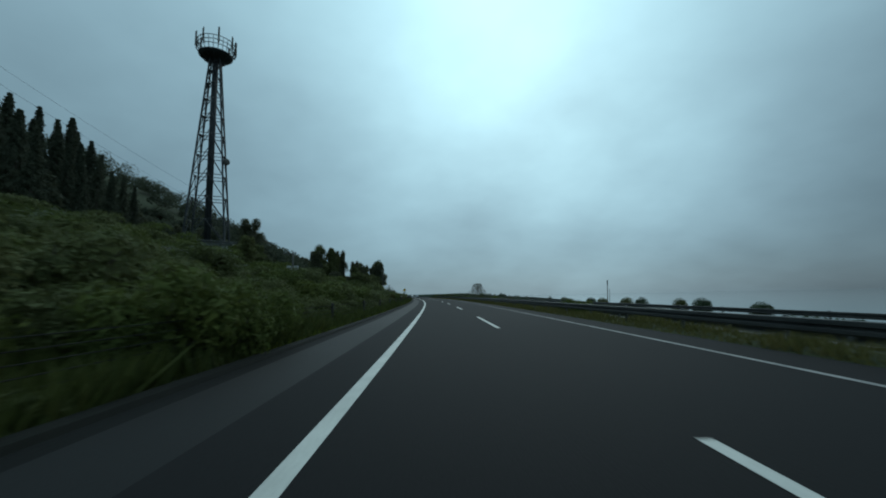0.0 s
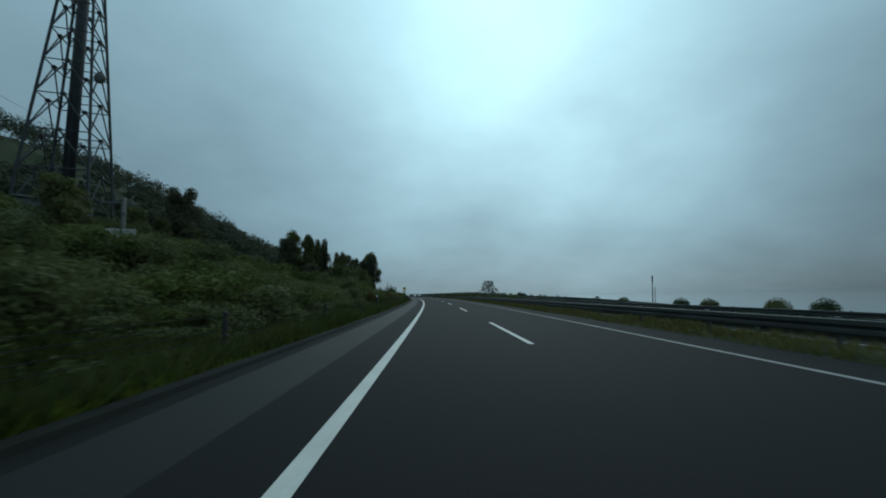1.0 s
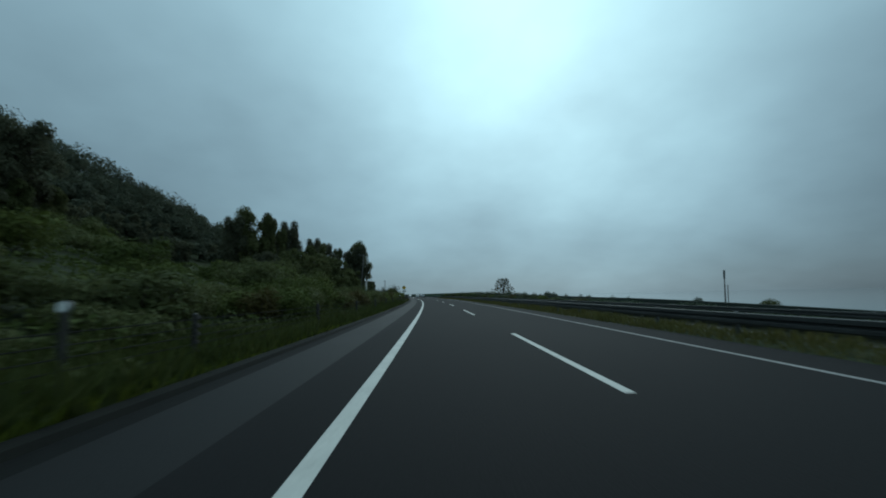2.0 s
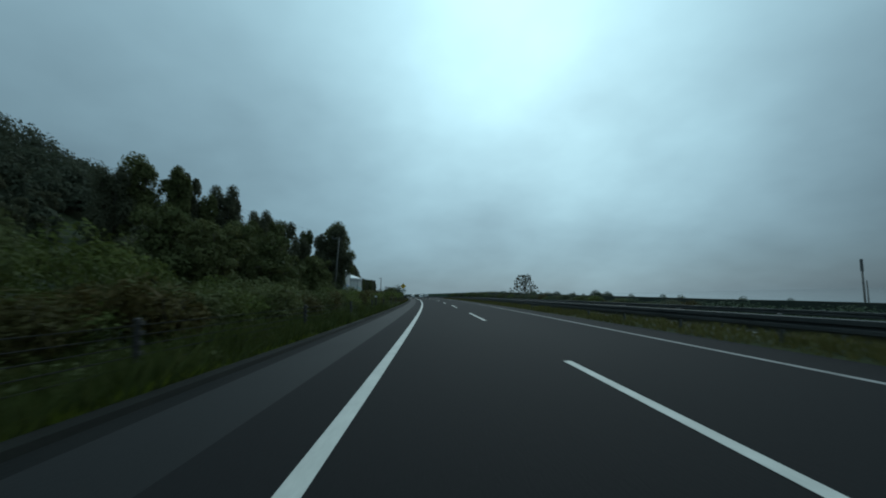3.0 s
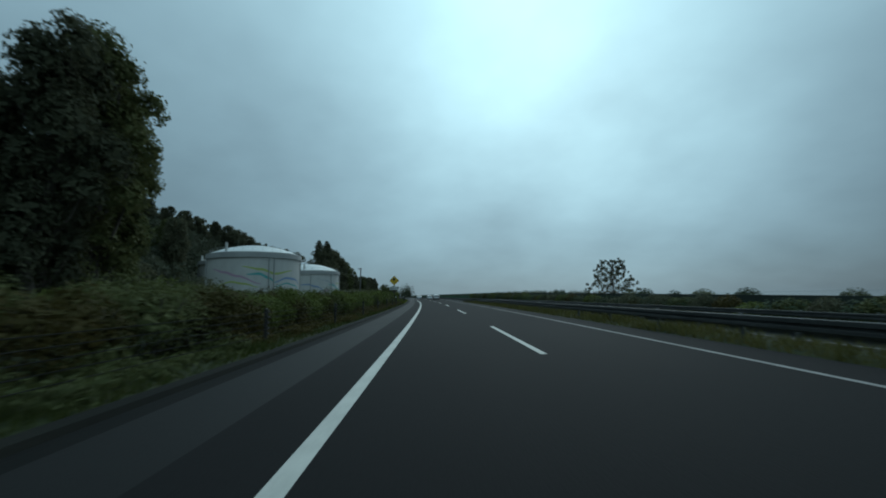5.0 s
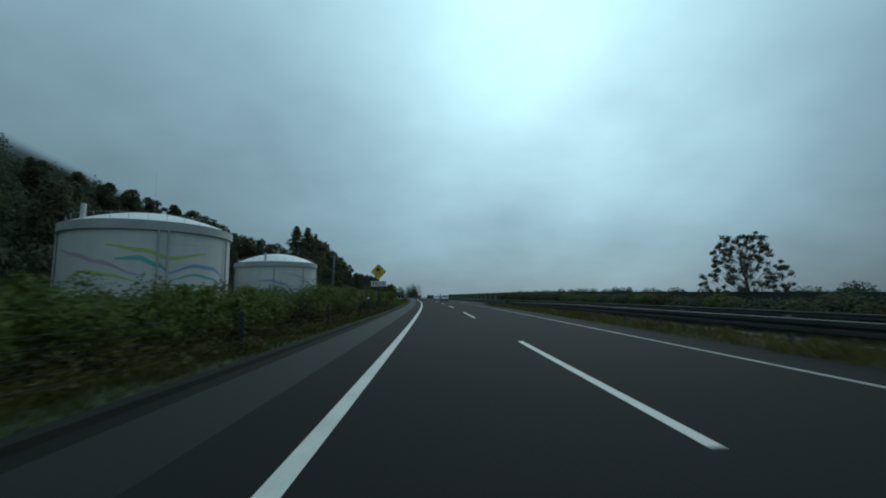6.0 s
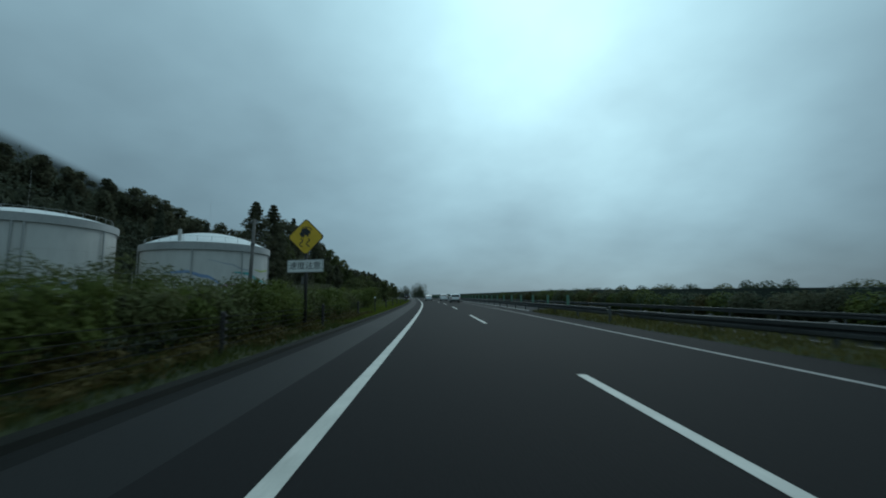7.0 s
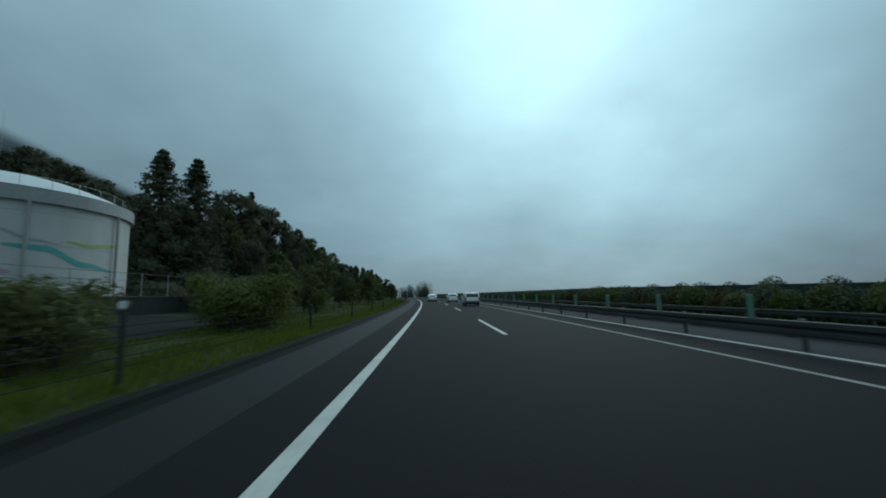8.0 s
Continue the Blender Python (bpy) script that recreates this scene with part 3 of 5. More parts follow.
# ---- lattice radio tower on the hillside ----
def radio_tower(s, l, base):
    g = thing("radio_tower", place(s, l, base, 18), "tall steel lattice radio tower with a round antenna platform", "tower")
    top = 40.6 - base
    def half(z):
        return 2.85 + (0.72 - 2.85) * min(1, z / top)
    part("column", rod(bmesh.new(), (0, 0, -1), (0, 0, top + 0.5), 0.52, 0.44, 20), TOWER_STEEL, g, "thick grey central duct", True)
    levels = [top * (1 - (1 - i / 10) ** 1.25) for i in range(11)]
    corners = [(1, 1), (-1, 1), (-1, -1), (1, -1)]
    for cx, cy in corners:
        pts = [(cx * half(max(z, 0)), cy * half(max(z, 0)), z) for z in [-1.0] + levels[1:]]
        part("leg", tube(pts, 0.13, 8), TOWER_STEEL, g)
    for k in range(4):
        (ax, ay), (bx, by) = corners[k], corners[(k + 1) % 4]
        for a, b in zip(levels, levels[1:]):
            ha, hb = half(a), half(b)
            mid = ((ax + bx) / 2 * hb, (ay + by) / 2 * hb, b)
            part("brace", rod(bmesh.new(), (ax * ha, ay * ha, a), mid, 0.065, seg=6), TOWER_STEEL, g)
            part("brace", rod(bmesh.new(), (bx * ha, by * ha, a), mid, 0.065, seg=6), TOWER_STEEL, g)
            part("crossbar", rod(bmesh.new(), (ax * hb, ay * hb, b), (bx * hb, by * hb, b), 0.06, seg=6), TOWER_STEEL, g)
            part("spoke", rod(bmesh.new(), (0, 0, b), mid, 0.05, seg=5), TOWER_STEEL, g)
            part("gusset", box(bmesh.new(), (0.35, 0.35, 0.3), mid), TOWER_STEEL, g)
    # platform
    v, f = lathe([(0.6, top - 0.1), (2.2, top + 0.5), (2.55, top + 0.8), (2.55, top + 0.95), (0.6, top + 0.9), (0.6, top - 0.1)], 32)
    deck = part("platform", to_mesh("platform", v, f), TOWER_STEEL, g, "round open steel platform")
    for z in (top + 1.6, top + 2.3, top + 3.0):
        pts = [(2.8 * math.cos(a), 2.8 * math.sin(a), z) for a in [math.tau * i / 28 for i in range(29)]]
        part("rail_ring", tube(pts, 0.06, 5), TOWER_STEEL, deck)
    for i in range(24):
        a = math.tau * i / 24
        part("stanchion", rod(bmesh.new(), (2.5 * math.cos(a), 2.5 * math.sin(a), top + 0.8), (2.8 * math.cos(a), 2.8 * math.sin(a), top + 3.0), 0.045, seg=5), TOWER_STEEL, deck)
        if i % 2 == 0:
            part("bracket", rod(bmesh.new(), (0.8 * math.cos(a), 0.8 * math.sin(a), top - 0.6), (2.2 * math.cos(a), 2.2 * math.sin(a), top + 0.5), 0.06, seg=5), TOWER_STEEL, deck)
    for i, (turn, h) in enumerate(((15, 3.2), (60, 3.0), (105, 2.6), (150, 3.4), (195, 3.1), (240, 2.8), (285, 3.3), (330, 2.7), (352, 2.2))):
        a = radians(turn)
        x, y = 2.98 * math.cos(a), 2.98 * math.sin(a)
        ant = part("antenna", box(bmesh.new(), (0.26, 0.16, h * 0.8), (x, y, top + 1.7 + h * 0.4), (0, 0, turn + 90), 0.05), POLE_CONCRETE, g, "upright panel antenna")
        part("mast", rod(bmesh.new(), (x * 0.96, y * 0.96, top + 1.2), (x * 0.96, y * 0.96, top + 1.9 + h * 0.8), 0.06, seg=6), TOWER_STEEL, ant)
    for zz in (13.4,):
        hx = half(zz)
        v, f = lathe([(0.0, 0.18), (0.28, 0.16), (0.50, 0.08), (0.52, 0.0), (0.52, -0.2), (0.0, -0.2)], 24)
        dish = part("dish_antenna", to_mesh("dish", v, f, True), POLE_CONCRETE, g, "round pale microwave dish")
        dish.matrix_local = pose(hx + 0.5, -hx + 0.3, zz, 90, 0, -20)
    lad = bmesh.new()
    for x in (-0.2, 0.2):
        rod(lad, (x, -0.75, 0), (x, -0.65, top), 0.03, seg=5)
    for i in range(int(top / 0.6)):
        rod(lad, (-0.2, -0.7, 0.3 + 0.6 * i), (0.2, -0.7, 0.3 + 0.6 * i), 0.02, seg=4)
    part("ladder", lad, TOWER_STEEL, g)
    return g


radio_tower(63.0, -35.4, land(63.0, -35.4))


def equipment_hut(s, l, base, size, turn, wall, label):
    g = thing("equipment_hut", place(s, l, base, turn), label, "hut")
    w, d, h = size
    part("wall", box(bmesh.new(), (w, d, h + 2), (0, 0, h / 2 - 1), bevel=0.03), wall, g)
    part("roof", box(bmesh.new(), (w + 0.4, d + 0.4, 0.16), (0, 0, h + 0.08), bevel=0.03), STEEL_DARK, g, "flat dark roof slab")
    part("door", box(bmesh.new(), (0.7, 0.06, h * 0.86), (w * 0.2, -d / 2 - 0.03, h * 0.43), bevel=0.01), TANK_GREY, g, "grey steel door")


equipment_hut(53.9, -27.9, land(53.9, -27.9), (1.2, 1.2, 1.2), 10, CONCRETE, "small pale concrete equipment hut at the foot of the tower")
equipment_hut(57.2, -31.2, land(57.2, -31.2), (4.6, 2.0, 1.1), 45, STEEL_DARK, "low dark equipment shed with a flat roof below the tower")


def retaining_wall(s0, s1, l, top):
    g = thing("retaining_wall", Matrix.Identity(4), "low grey concrete retaining wall half hidden by bushes on the slope", "retaining wall")
    part("panel", to_mesh("panel", *along([(l, top - 1.5), (l, top), (l - 0.3, top), (l - 0.3, top - 1.5)], s0, s1, 1.0, True)), CONCRETE, g)
    part("coping", to_mesh("coping", *along([(l + 0.05, top), (l + 0.05, top + 0.1), (l - 0.35, top + 0.1), (l - 0.35, top)], s0, s1, 1.0, True)), POLE_CONCRETE, g, "thin weathered coping")


retaining_wall(28.0, 31.6, -20.0, 5.15)


# ---- white storage tanks ----
def wave_band(radius, base, spans, width, mat, parent, name):
    """A painted stripe that winds along the tank wall: spans of (angle, height)."""
    r = radius + 0.012
    n = 48
    verts, faces = [], []
    for i in range(n + 1):
        u = i / n * (len(spans) - 1)
        k = min(int(u), len(spans) - 2)
        f = u - k
        f = f * f * (3 - 2 * f)
        a = radians(spans[k][0] + (spans[k + 1][0] - spans[k][0]) * (u - k))
        z = base + spans[k][1] + (spans[k + 1][1] - spans[k][1]) * f
        w = width * math.sin(math.pi * (0.06 + 0.88 * i / n)) ** 0.8
        verts += [(r * math.cos(a), r * math.sin(a), z - w / 2), (r * math.cos(a), r * math.sin(a), z + w / 2)]
    faces = [(2 * i, 2 * i + 2, 2 * i + 3, 2 * i + 1) for i in range(n)]
    part(name, to_mesh(name, verts, faces), mat, parent, "wavy painted stripe")


def storage_tank(s, l, radius, top, dome, label, waves=(), stack=200, base=None, pipes=(-53, -47, 4, 70, 120, 215)):
    zb = -0.1 if base is None else base
    g = thing("storage_tank", place(s, l, zb), label, "tank", "white storage tanks behind the hedge")
    h = top - zb
    v, f = lathe([(radius, 0), (radius, h - 0.75)], 96)
    part("wall", to_mesh("wall", v, f, True), TANK_WHITE, g, "smooth white-painted steel shell")
    v, f = lathe([(radius, h - 0.78), (radius + 0.22, h - 0.75), (radius + 0.22, h), (radius - 0.1, h + 0.05)], 96)
    part("rim_band", to_mesh("rim_band", v, f), TANK_GREY, g, "grey gutter band round the rim")
    prof = [(radius * u, h + 0.05 + dome * (1 - u * u)) for u in (0.985, 0.93, 0.86, 0.75, 0.6, 0.45, 0.3, 0.15, 0.0)]
    v, f = lathe(prof, 72)
    roof = part("roof", to_mesh("roof", v, f, True), TANK_ROOF, g, "shallow white domed roof")
    bm = bmesh.new()
    for i in range(30):
        a = math.tau * i / 30
        rr = radius * 0.95
        z0 = h + 0.05 + dome * 0.09
        rod(bm, (rr * math.cos(a), rr * math.sin(a), z0 - 0.05), (rr * math.cos(a), rr * math.sin(a), z0 + 0.55), 0.018, seg=5)
        b = math.tau * (i + 1) / 30
        rod(bm, (rr * math.cos(a), rr * math.sin(a), z0 + 0.55), (rr * math.cos(b), rr * math.sin(b), z0 + 0.55), 0.012, seg=4)
    part("railing", bm, STEEL, roof)
    a = radians(stack)
    part("vent_stack", rod(bmesh.new(), (radius * 0.93 * math.cos(a), radius * 0.93 * math.sin(a), h - 0.2), (radius * 0.93 * math.cos(a), radius * 0.93 * math.sin(a), h + 1.5), 0.19, seg=14),
         TANK_WHITE, roof, "short white vent pipe")
    part("lightning_rod", rod(bmesh.new(), (0, 0, h + dome - 0.1), (0, 0, h + dome + 4.4), 0.012, 0.006, 6), TANK_GREY, roof, "thin tall lightning rod")
    for turn in pipes:
        a = radians(turn)
        part("pipe", rod(bmesh.new(), ((radius + 0.16) * math.cos(a), (radius + 0.16) * math.sin(a), 0), ((radius + 0.16) * math.cos(a), (radius + 0.16) * math.sin(a), h - 0.6), 0.085, seg=8),
             TANK_GREY, g, "grey downpipe")
    v, f = lathe([(radius + 0.02, 1.6), (radius + 0.7, 1.6), (radius + 0.7, 1.72), (radius + 0.02, 1.72)], 64)
    part("walkway", to_mesh("walkway", v, f), TANK_GREY, g)
    for z in (2.75, 4.6, 6.4):
        v, f = lathe([(radius + 0.004, z), (radius + 0.018, z + 0.02), (radius + 0.004, z + 0.04)], 96)
        part("seam", to_mesh("seam", v, f), TANK_WHITE, g)
    for name, spans, width, mat in waves:
        wave_band(radius, 0.1, spans, width, mat, g, name)
    return g


def tank_yard(s0, s1, l0, l1):
    ss, ls = [s0 + (s1 - s0) * i / 12 for i in range(13)], [l0 + (l1 - l0) * j / 6 for j in range(7)]
    verts = [(*road_xy(s, l), land(s, l) + up) for up in (0.06, -0.3) for s in ss for l in ls]
    faces = [(i * 7 + j, i * 7 + j + 1, i * 7 + j + 8, i * 7 + j + 7) for i in range(12) for j in range(6)]
    rim = [i * 7 for i in range(13)] + [84 + j for j in range(1, 7)] + [i * 7 + 6 for i in range(11, -1, -1)] + [j for j in range(5, 0, -1)]
    faces += [(a, b, b + 91, a + 91) for a, b in zip(rim, rim[1:] + rim[:1])]
    return to_mesh("yard", verts, faces)


def bund_wall(s0, s1, l, top):
    g = thing("bund_wall", Matrix.Identity(4), "low dark concrete wall running in front of the storage tanks", "wall")
    part("wall", to_mesh("wall", *along([(l, -0.4), (l, top), (l - 0.25, top), (l - 0.25, -0.4)], s0, s1, 2.0, True)), BUND, g)
    part("coping", to_mesh("coping", *along([(l + 0.04, top), (l + 0.04, top + 0.08), (l - 0.29, top + 0.08), (l - 0.29, top)], s0, s1, 2.0, True)), STEEL_DARK, g, "dark coping")


def wire_fence(s0, s1, l, low, high):
    g = thing("wire_fence", Matrix.Identity(4), "thin grey wire fence standing on the wall before the tanks", "fence")
    bm = rod(bmesh.new(), (0, 0, 0), (0, 0, high - low), 0.022, seg=7)
    rod(bm, (0, 0, 0), (0, 0, 0.03), 0.06, seg=8)
    mesh = bpy.data.meshes.new("post")
    bm.to_mesh(mesh)
    bm.free()
    for i in range(int((s1 - s0) / 2.4) + 1):
        part("post", mesh, TANK_GREY, g).matrix_world = place(s0 + 2.4 * i, l, low)
    for z, r in ((high - 0.04, 0.013), (low + 0.12, 0.010), (low + 0.5, 0.008), (low + 0.85, 0.008)):
        ring = [(l + r * math.cos(a), z + r * math.sin(a)) for a in [math.tau * k / 6 for k in range(6)]]
        part("wire", to_mesh("wire", *along(ring, s0, s1, 2.4, True), True), STEEL_DARK, g)


tagged(part("pavement", tank_yard(203.5, 224.0, -8.6, -16.9), YARD), "bare grey paved yard in front of the tanks", "pavement", kind="structure")
bund_wall(184.0, 246.0, -17.0, 1.5)
wire_fence(184.4, 245.6, -17.12, 1.58, 2.9)

# angles: 0 faces the road, -90 faces the oncoming driver
storage_tank(191.1, -27.5, 6.75, 8.1, 1.6, "round white storage tank painted with lime, teal, blue and mauve waves", (
    ("wave", ((-84, 6.0), (-62, 5.6), (-45, 5.0), (-19, 5.55)), 0.36, WAVE_GREEN), ("wave", ((-78, 4.85), (-64, 4.95), (-53, 4.4), (-44, 3.7)), 0.42, WAVE_TEAL),
    ("wave", ((-47, 3.7), (-28, 4.4), (-12, 4.25), (3, 3.5)), 0.34, WAVE_BLUE), ("wave", ((-45, 3.1), (-28, 3.6), (-12, 3.3), (2, 2.7)), 0.22, WAVE_TEAL),
    ("wave", ((-124, 5.7), (-105, 5.2), (-88, 4.6), (-62, 3.5)), 0.36, WAVE_PINK), ("wave", ((-112, 3.4), (-96, 3.8), (-80, 3.5), (-64, 3.0)), 0.26, WAVE_GREEN)), 253)
storage_tank(218, -41.7, 7.3, 9.4, 1.3, "round white storage tank partly hidden by its neighbour", (
    ("wave", ((-70, 3.6), (-45, 2.8), (-20, 3.2)), 0.4, WAVE_BLUE),), 200)
storage_tank(227.0, -27.9, 6.9, 7.6, 1.9, "round white storage tank with faint teal and lime waves", (
    ("wave", ((-62, 5.7), (-44, 5.3), (-30, 4.75), (-20, 4.6)), 0.16, WAVE_GREY), ("wave", ((-40, 4.4), (-26, 4.3), (-10, 3.5), (9, 3.2)), 0.36, WAVE_TEAL),
    ("wave", ((-18, 4.8), (-8, 4.66), (4, 4.8), (16, 5.0)), 0.22, WAVE_GREEN), ("wave", ((-98, 4.3), (-80, 4.4), (-64, 3.9), (-46, 2.8)), 0.36, WAVE_BLUE),
    ("wave", ((-52, 2.7), (-44, 3.0), (-36, 2.95)), 0.4, WAVE_PINK)), 272, None, (-33, 9, -75, 80, 140, 215))


# ---- warning sign ----
def extrude_flat(points, depth):
    """A flat outline in x and z, given depth along y; its front looks to -y."""
    bm = bmesh.new()
    face = bm.faces.new([bm.verts.new((x, 0, z)) for x, z in points])
    r = bmesh.ops.extrude_face_region(bm, geom=[face])
    bmesh.ops.translate(bm, verts=[v for v in r["geom"] if isinstance(v, bmesh.types.BMVert)], vec=(0, depth, 0))
    bmesh.ops.recalc_face_normals(bm, faces=bm.faces)
    return bm


def diamond(r, z):
    c = 0.06
    return [(-c, z + r - c), (c, z + r - c), (r - c, z + c), (r - c, z - c), (c, z - r + c), (-c, z - r + c), (-r + c, z - c), (-r + c, z + c)]


def ribbon(points, width, y):
    bm = bmesh.new()
    left, right = [], []
    for i, p in enumerate(points):
        a, b = Vector(points[max(0, i - 1)]), Vector(points[min(len(points) - 1, i + 1)])
        d = (b - a).normalized()
        n = Vector((-d.y, d.x)) * width / 2
        left.append((p[0] + n.x, p[1] + n.y))
        right.append((p[0] - n.x, p[1] - n.y))
    for i in range(len(points) - 1):
        bm.faces.new([bm.verts.new((x, y, z)) for x, z in (left[i], right[i], right[i + 1], left[i + 1])])
    return bm


def warning_sign(s, l):
    g = thing("warning_sign", place(s, l, 0.0, -6), "yellow diamond slippery-road warning sign above a white plate on a post", "road sign")
    part("post", rod(bmesh.new(), (0, 0.08, -0.4), (0, 0.08, 4.5), 0.07, seg=14), BROWN_POST, g, "dark brown steel post", True)
    zc, k = 3.93, 1.21
    board = part("board", extrude_flat(diamond(0.82, zc), 0.03), SIGN_BLACK, g, "diamond board with a dark rim")
    part("face", extrude_flat(diamond(0.77, zc), 0.006), SIGN_YELLOW, board, "deep yellow face").location = (0, -0.010, 0)
    car = [(-0.17, -0.02), (-0.20, 0.10), (-0.13, 0.13), (-0.09, 0.23), (0.11, 0.23), (0.15, 0.13), (0.21, 0.10), (0.19, -0.02), (0.12, -0.02), (0.11, -0.09), (0.04, -0.09), (0.03, -0.02),
           (-0.05, -0.02), (-0.06, -0.08), (-0.13, -0.08), (-0.14, -0.02)]
    sym = part("symbol", extrude_flat([(k * (x * math.cos(0.25) - z * math.sin(0.25)) - 0.02, k * (x * math.sin(0.25) + z * math.cos(0.25)) + zc + 0.10) for x, z in car], 0.004), SIGN_BLACK, board, "black skidding car")
    sym.location = (0, -0.016, 0)
    for side, x0 in enumerate((-0.23, 0.07)):
        pts = [(x0 + 0.085 * math.sin(u * 6.5 + side * 0.4) + u * 0.07, zc - 0.07 - 0.36 * u) for u in [i / 16 for i in range(17)]]
        part("skid_mark", ribbon(pts, 0.045, -0.016), SIGN_BLACK, board)
    part("arrow", ribbon([(0.02 + 0.23 * math.cos(a), zc + 0.29 + 0.14 * math.sin(a)) for a in [2.6 - i * 0.24 for i in range(12)]], 0.035, -0.016), SIGN_BLACK, board)
    plate = part("plate", box(bmesh.new(), (1.60, 0.03, 0.55), (0, 0.0, 2.67), bevel=0.012), SIGN_WHITE, g, "white plate with black characters")
    rim = bmesh.new()
    for x, z, w, h in ((0, 2.925, 1.53, 0.016), (0, 2.415, 1.53, 0.016), (-0.765, 2.67, 0.016, 0.51), (0.765, 2.67, 0.016, 0.51)):
        box(rim, (w, 0.006, h), (x, -0.017, z))
    part("border", rim, SIGN_BLACK, plate)
    txt = bpy.data.curves.new("lettering", "FONT")
    txt.body, txt.size, txt.extrude, txt.align_x, txt.align_y = "速度注意", 0.35, 0.002, "CENTER", "CENTER"
    txt.materials.append(SIGN_BLACK)
    tob = new("lettering", txt)
    tob.parent = plate
    tob.matrix_local = pose(0, -0.018, 2.67, 90, 0, 0)
    for z in (2.52, 2.82, 3.55, 4.30):
        part("clamp", box(bmesh.new(), (0.22, 0.09, 0.05), (0, 0.06, z)), STEEL_DARK, g)
    part("counterweight_box", box(bmesh.new(), (0.13, 0.11, 0.34), (-0.13, 0.08, 2.05), bevel=0.02), POLE_CONCRETE, g, "small pale box strapped to the post")


warning_sign(192.85, -5.55)


# ---- poles and wires ----
def utility_pole(s, l, top, label, arms=1, lean=0.0, thick=1.0, panels=False, span=1.0, sleeve=False):
    z = land(s, l)
    g = thing("utility_pole", place(s, l, z, 20) @ pose(0, 0, 0, 0, lean, 0), label, "utility pole", "poles beside the road")
    h = top - z
    part("shaft", rod(bmesh.new(), (0, 0, -0.5), (0, 0, h), 0.15 * thick, 0.10 * thick, 14), POLE_CONCRETE, g, "tapered grey concrete shaft", True)
    for k in range(arms):
        zz = h - 0.25 - 0.75 * k
        arm = part("crossarm", box(bmesh.new(), (1.35 * span, 0.09, 0.09), (-0.35 * span, 0.12, zz)), STEEL_DARK, g)
        for x in (-0.95 * span, -0.4 * span, 0.25 * span):
            bm = rod(bmesh.new(), (x, 0.12, zz + 0.04), (x, 0.12, zz + 0.16), 0.05, 0.03)
            rod(bm, (x, 0.12, zz + 0.16), (x, 0.12, zz + 0.24), 0.06, 0.04)
            part("insulator", bm, STEEL_DARK, arm, "small dark insulator")
    part("band", rod(bmesh.new(), (0, 0, h * 0.72), (0, 0, h * 0.72 + 0.12), 0.145 * thick, seg=12), STEEL_DARK, g)
    if sleeve:
        part("sleeve", rod(bmesh.new(), (0, 0, h - 1.7), (0, 0, h + 0.05), 0.17 * thick, seg=12), STEEL_DARK, g, "thicker dark sleeve round the top")
    if panels:
        for x in (-0.34, 0.34):
            part("panel", box(bmesh.new(), (0.56, 0.05, 0.95), (x, -0.2, 4.4 - z), bevel=0.01), TANK_GREY, g, "pale flat panel")
    return g


utility_pole(132.9, -13.8, 9.9, "grey concrete utility pole with a crossarm in front of tall trees", 1, 4.2, 0.72)
utility_pole(203.8, -12.8, 6.9, "short grey utility pole with a small crossarm near the tanks", 1, 2.0, span=0.5)
utility_pole(44.2, -15.9, 6.5, "slim pole with two pale panels on the overgrown slope", 1, 0.0, 0.8, True)
utility_pole(128.3, 60.7, 5.2, "slim dark pole standing alone beyond the opposite carriageway", 0, 4.0, thick=1.05, sleeve=True)
utility_pole(128.6, 61.6, 2.2, "short thin dark pole beside a taller one beyond the opposite carriageway", 0, 4.0, thick=0.75)
utility_pole(300.0, -12.0, 6.5, "short grey utility pole among roadside trees", 1)


def cable_between(a, b, sag, r=0.006):
    g = thing("overhead_wire", Matrix.Identity(4), "thin dark overhead wire hanging between poles", "wire", "overhead wires")
    pts = []
    for i in range(15):
        u = i / 14
        p = Vector(a).lerp(Vector(b), u)
        p.z -= sag * 4 * u * (1 - u)
        pts.append(p)
    part("strand", tube(pts, r, 4), CABLE, g)


for dl, dz in ((-0.9, 9.9), (0.4, 9.8)):
    cable_between((*road_xy(132.9, -13.3 + dl), dz), (*road_xy(102.0, -22.0 + dl), dz + 0.8), 0.4)
for dl, dz in ((0.0, 29.0), (1.2, 26.5)):
    cable_between((*road_xy(20.0, -45.0 + dl), dz), (*road_xy(72.0, -37.0 + dl), dz - 11.0), 1.0, 0.012)

# ---- vehicles on the road ahead ----
def car_body(profile, width, tumble, belt):
    """Side outline (y, z), rear at y = 0, drawn across the width; above the belt line the flanks lean in."""
    bm = bmesh.new()
    cols = (-1.0, -0.94, -0.6, 0.0, 0.6, 0.94, 1.0)
    rows = []
    for c in cols:
        ring = []
        for y, z in profile:
            lean = tumble * max(0.0, z - belt)
            x = c * (width / 2 - lean)
            edge = 0.035 if abs(c) == 1.0 else 0.0
            yy = y + (edge if y < 1.5 else -edge)
            zz = z - (edge if z > belt else 0.0) + (0.012 * (1 - abs(c)) if z > belt + 0.3 else 0)
            ring.append(bm.verts.new((x, yy, zz)))
        rows.append(ring)
    n = len(profile)
    for a, b in zip(rows, rows[1:]):
        for j in range(n):
            bm.faces.new((a[j], a[(j + 1) % n], b[(j + 1) % n], b[j]))
    bm.faces.new(rows[0][::-1])
    bm.faces.new(rows[-1])
    bmesh.ops.recalc_face_normals(bm, faces=bm.faces)
    return bm


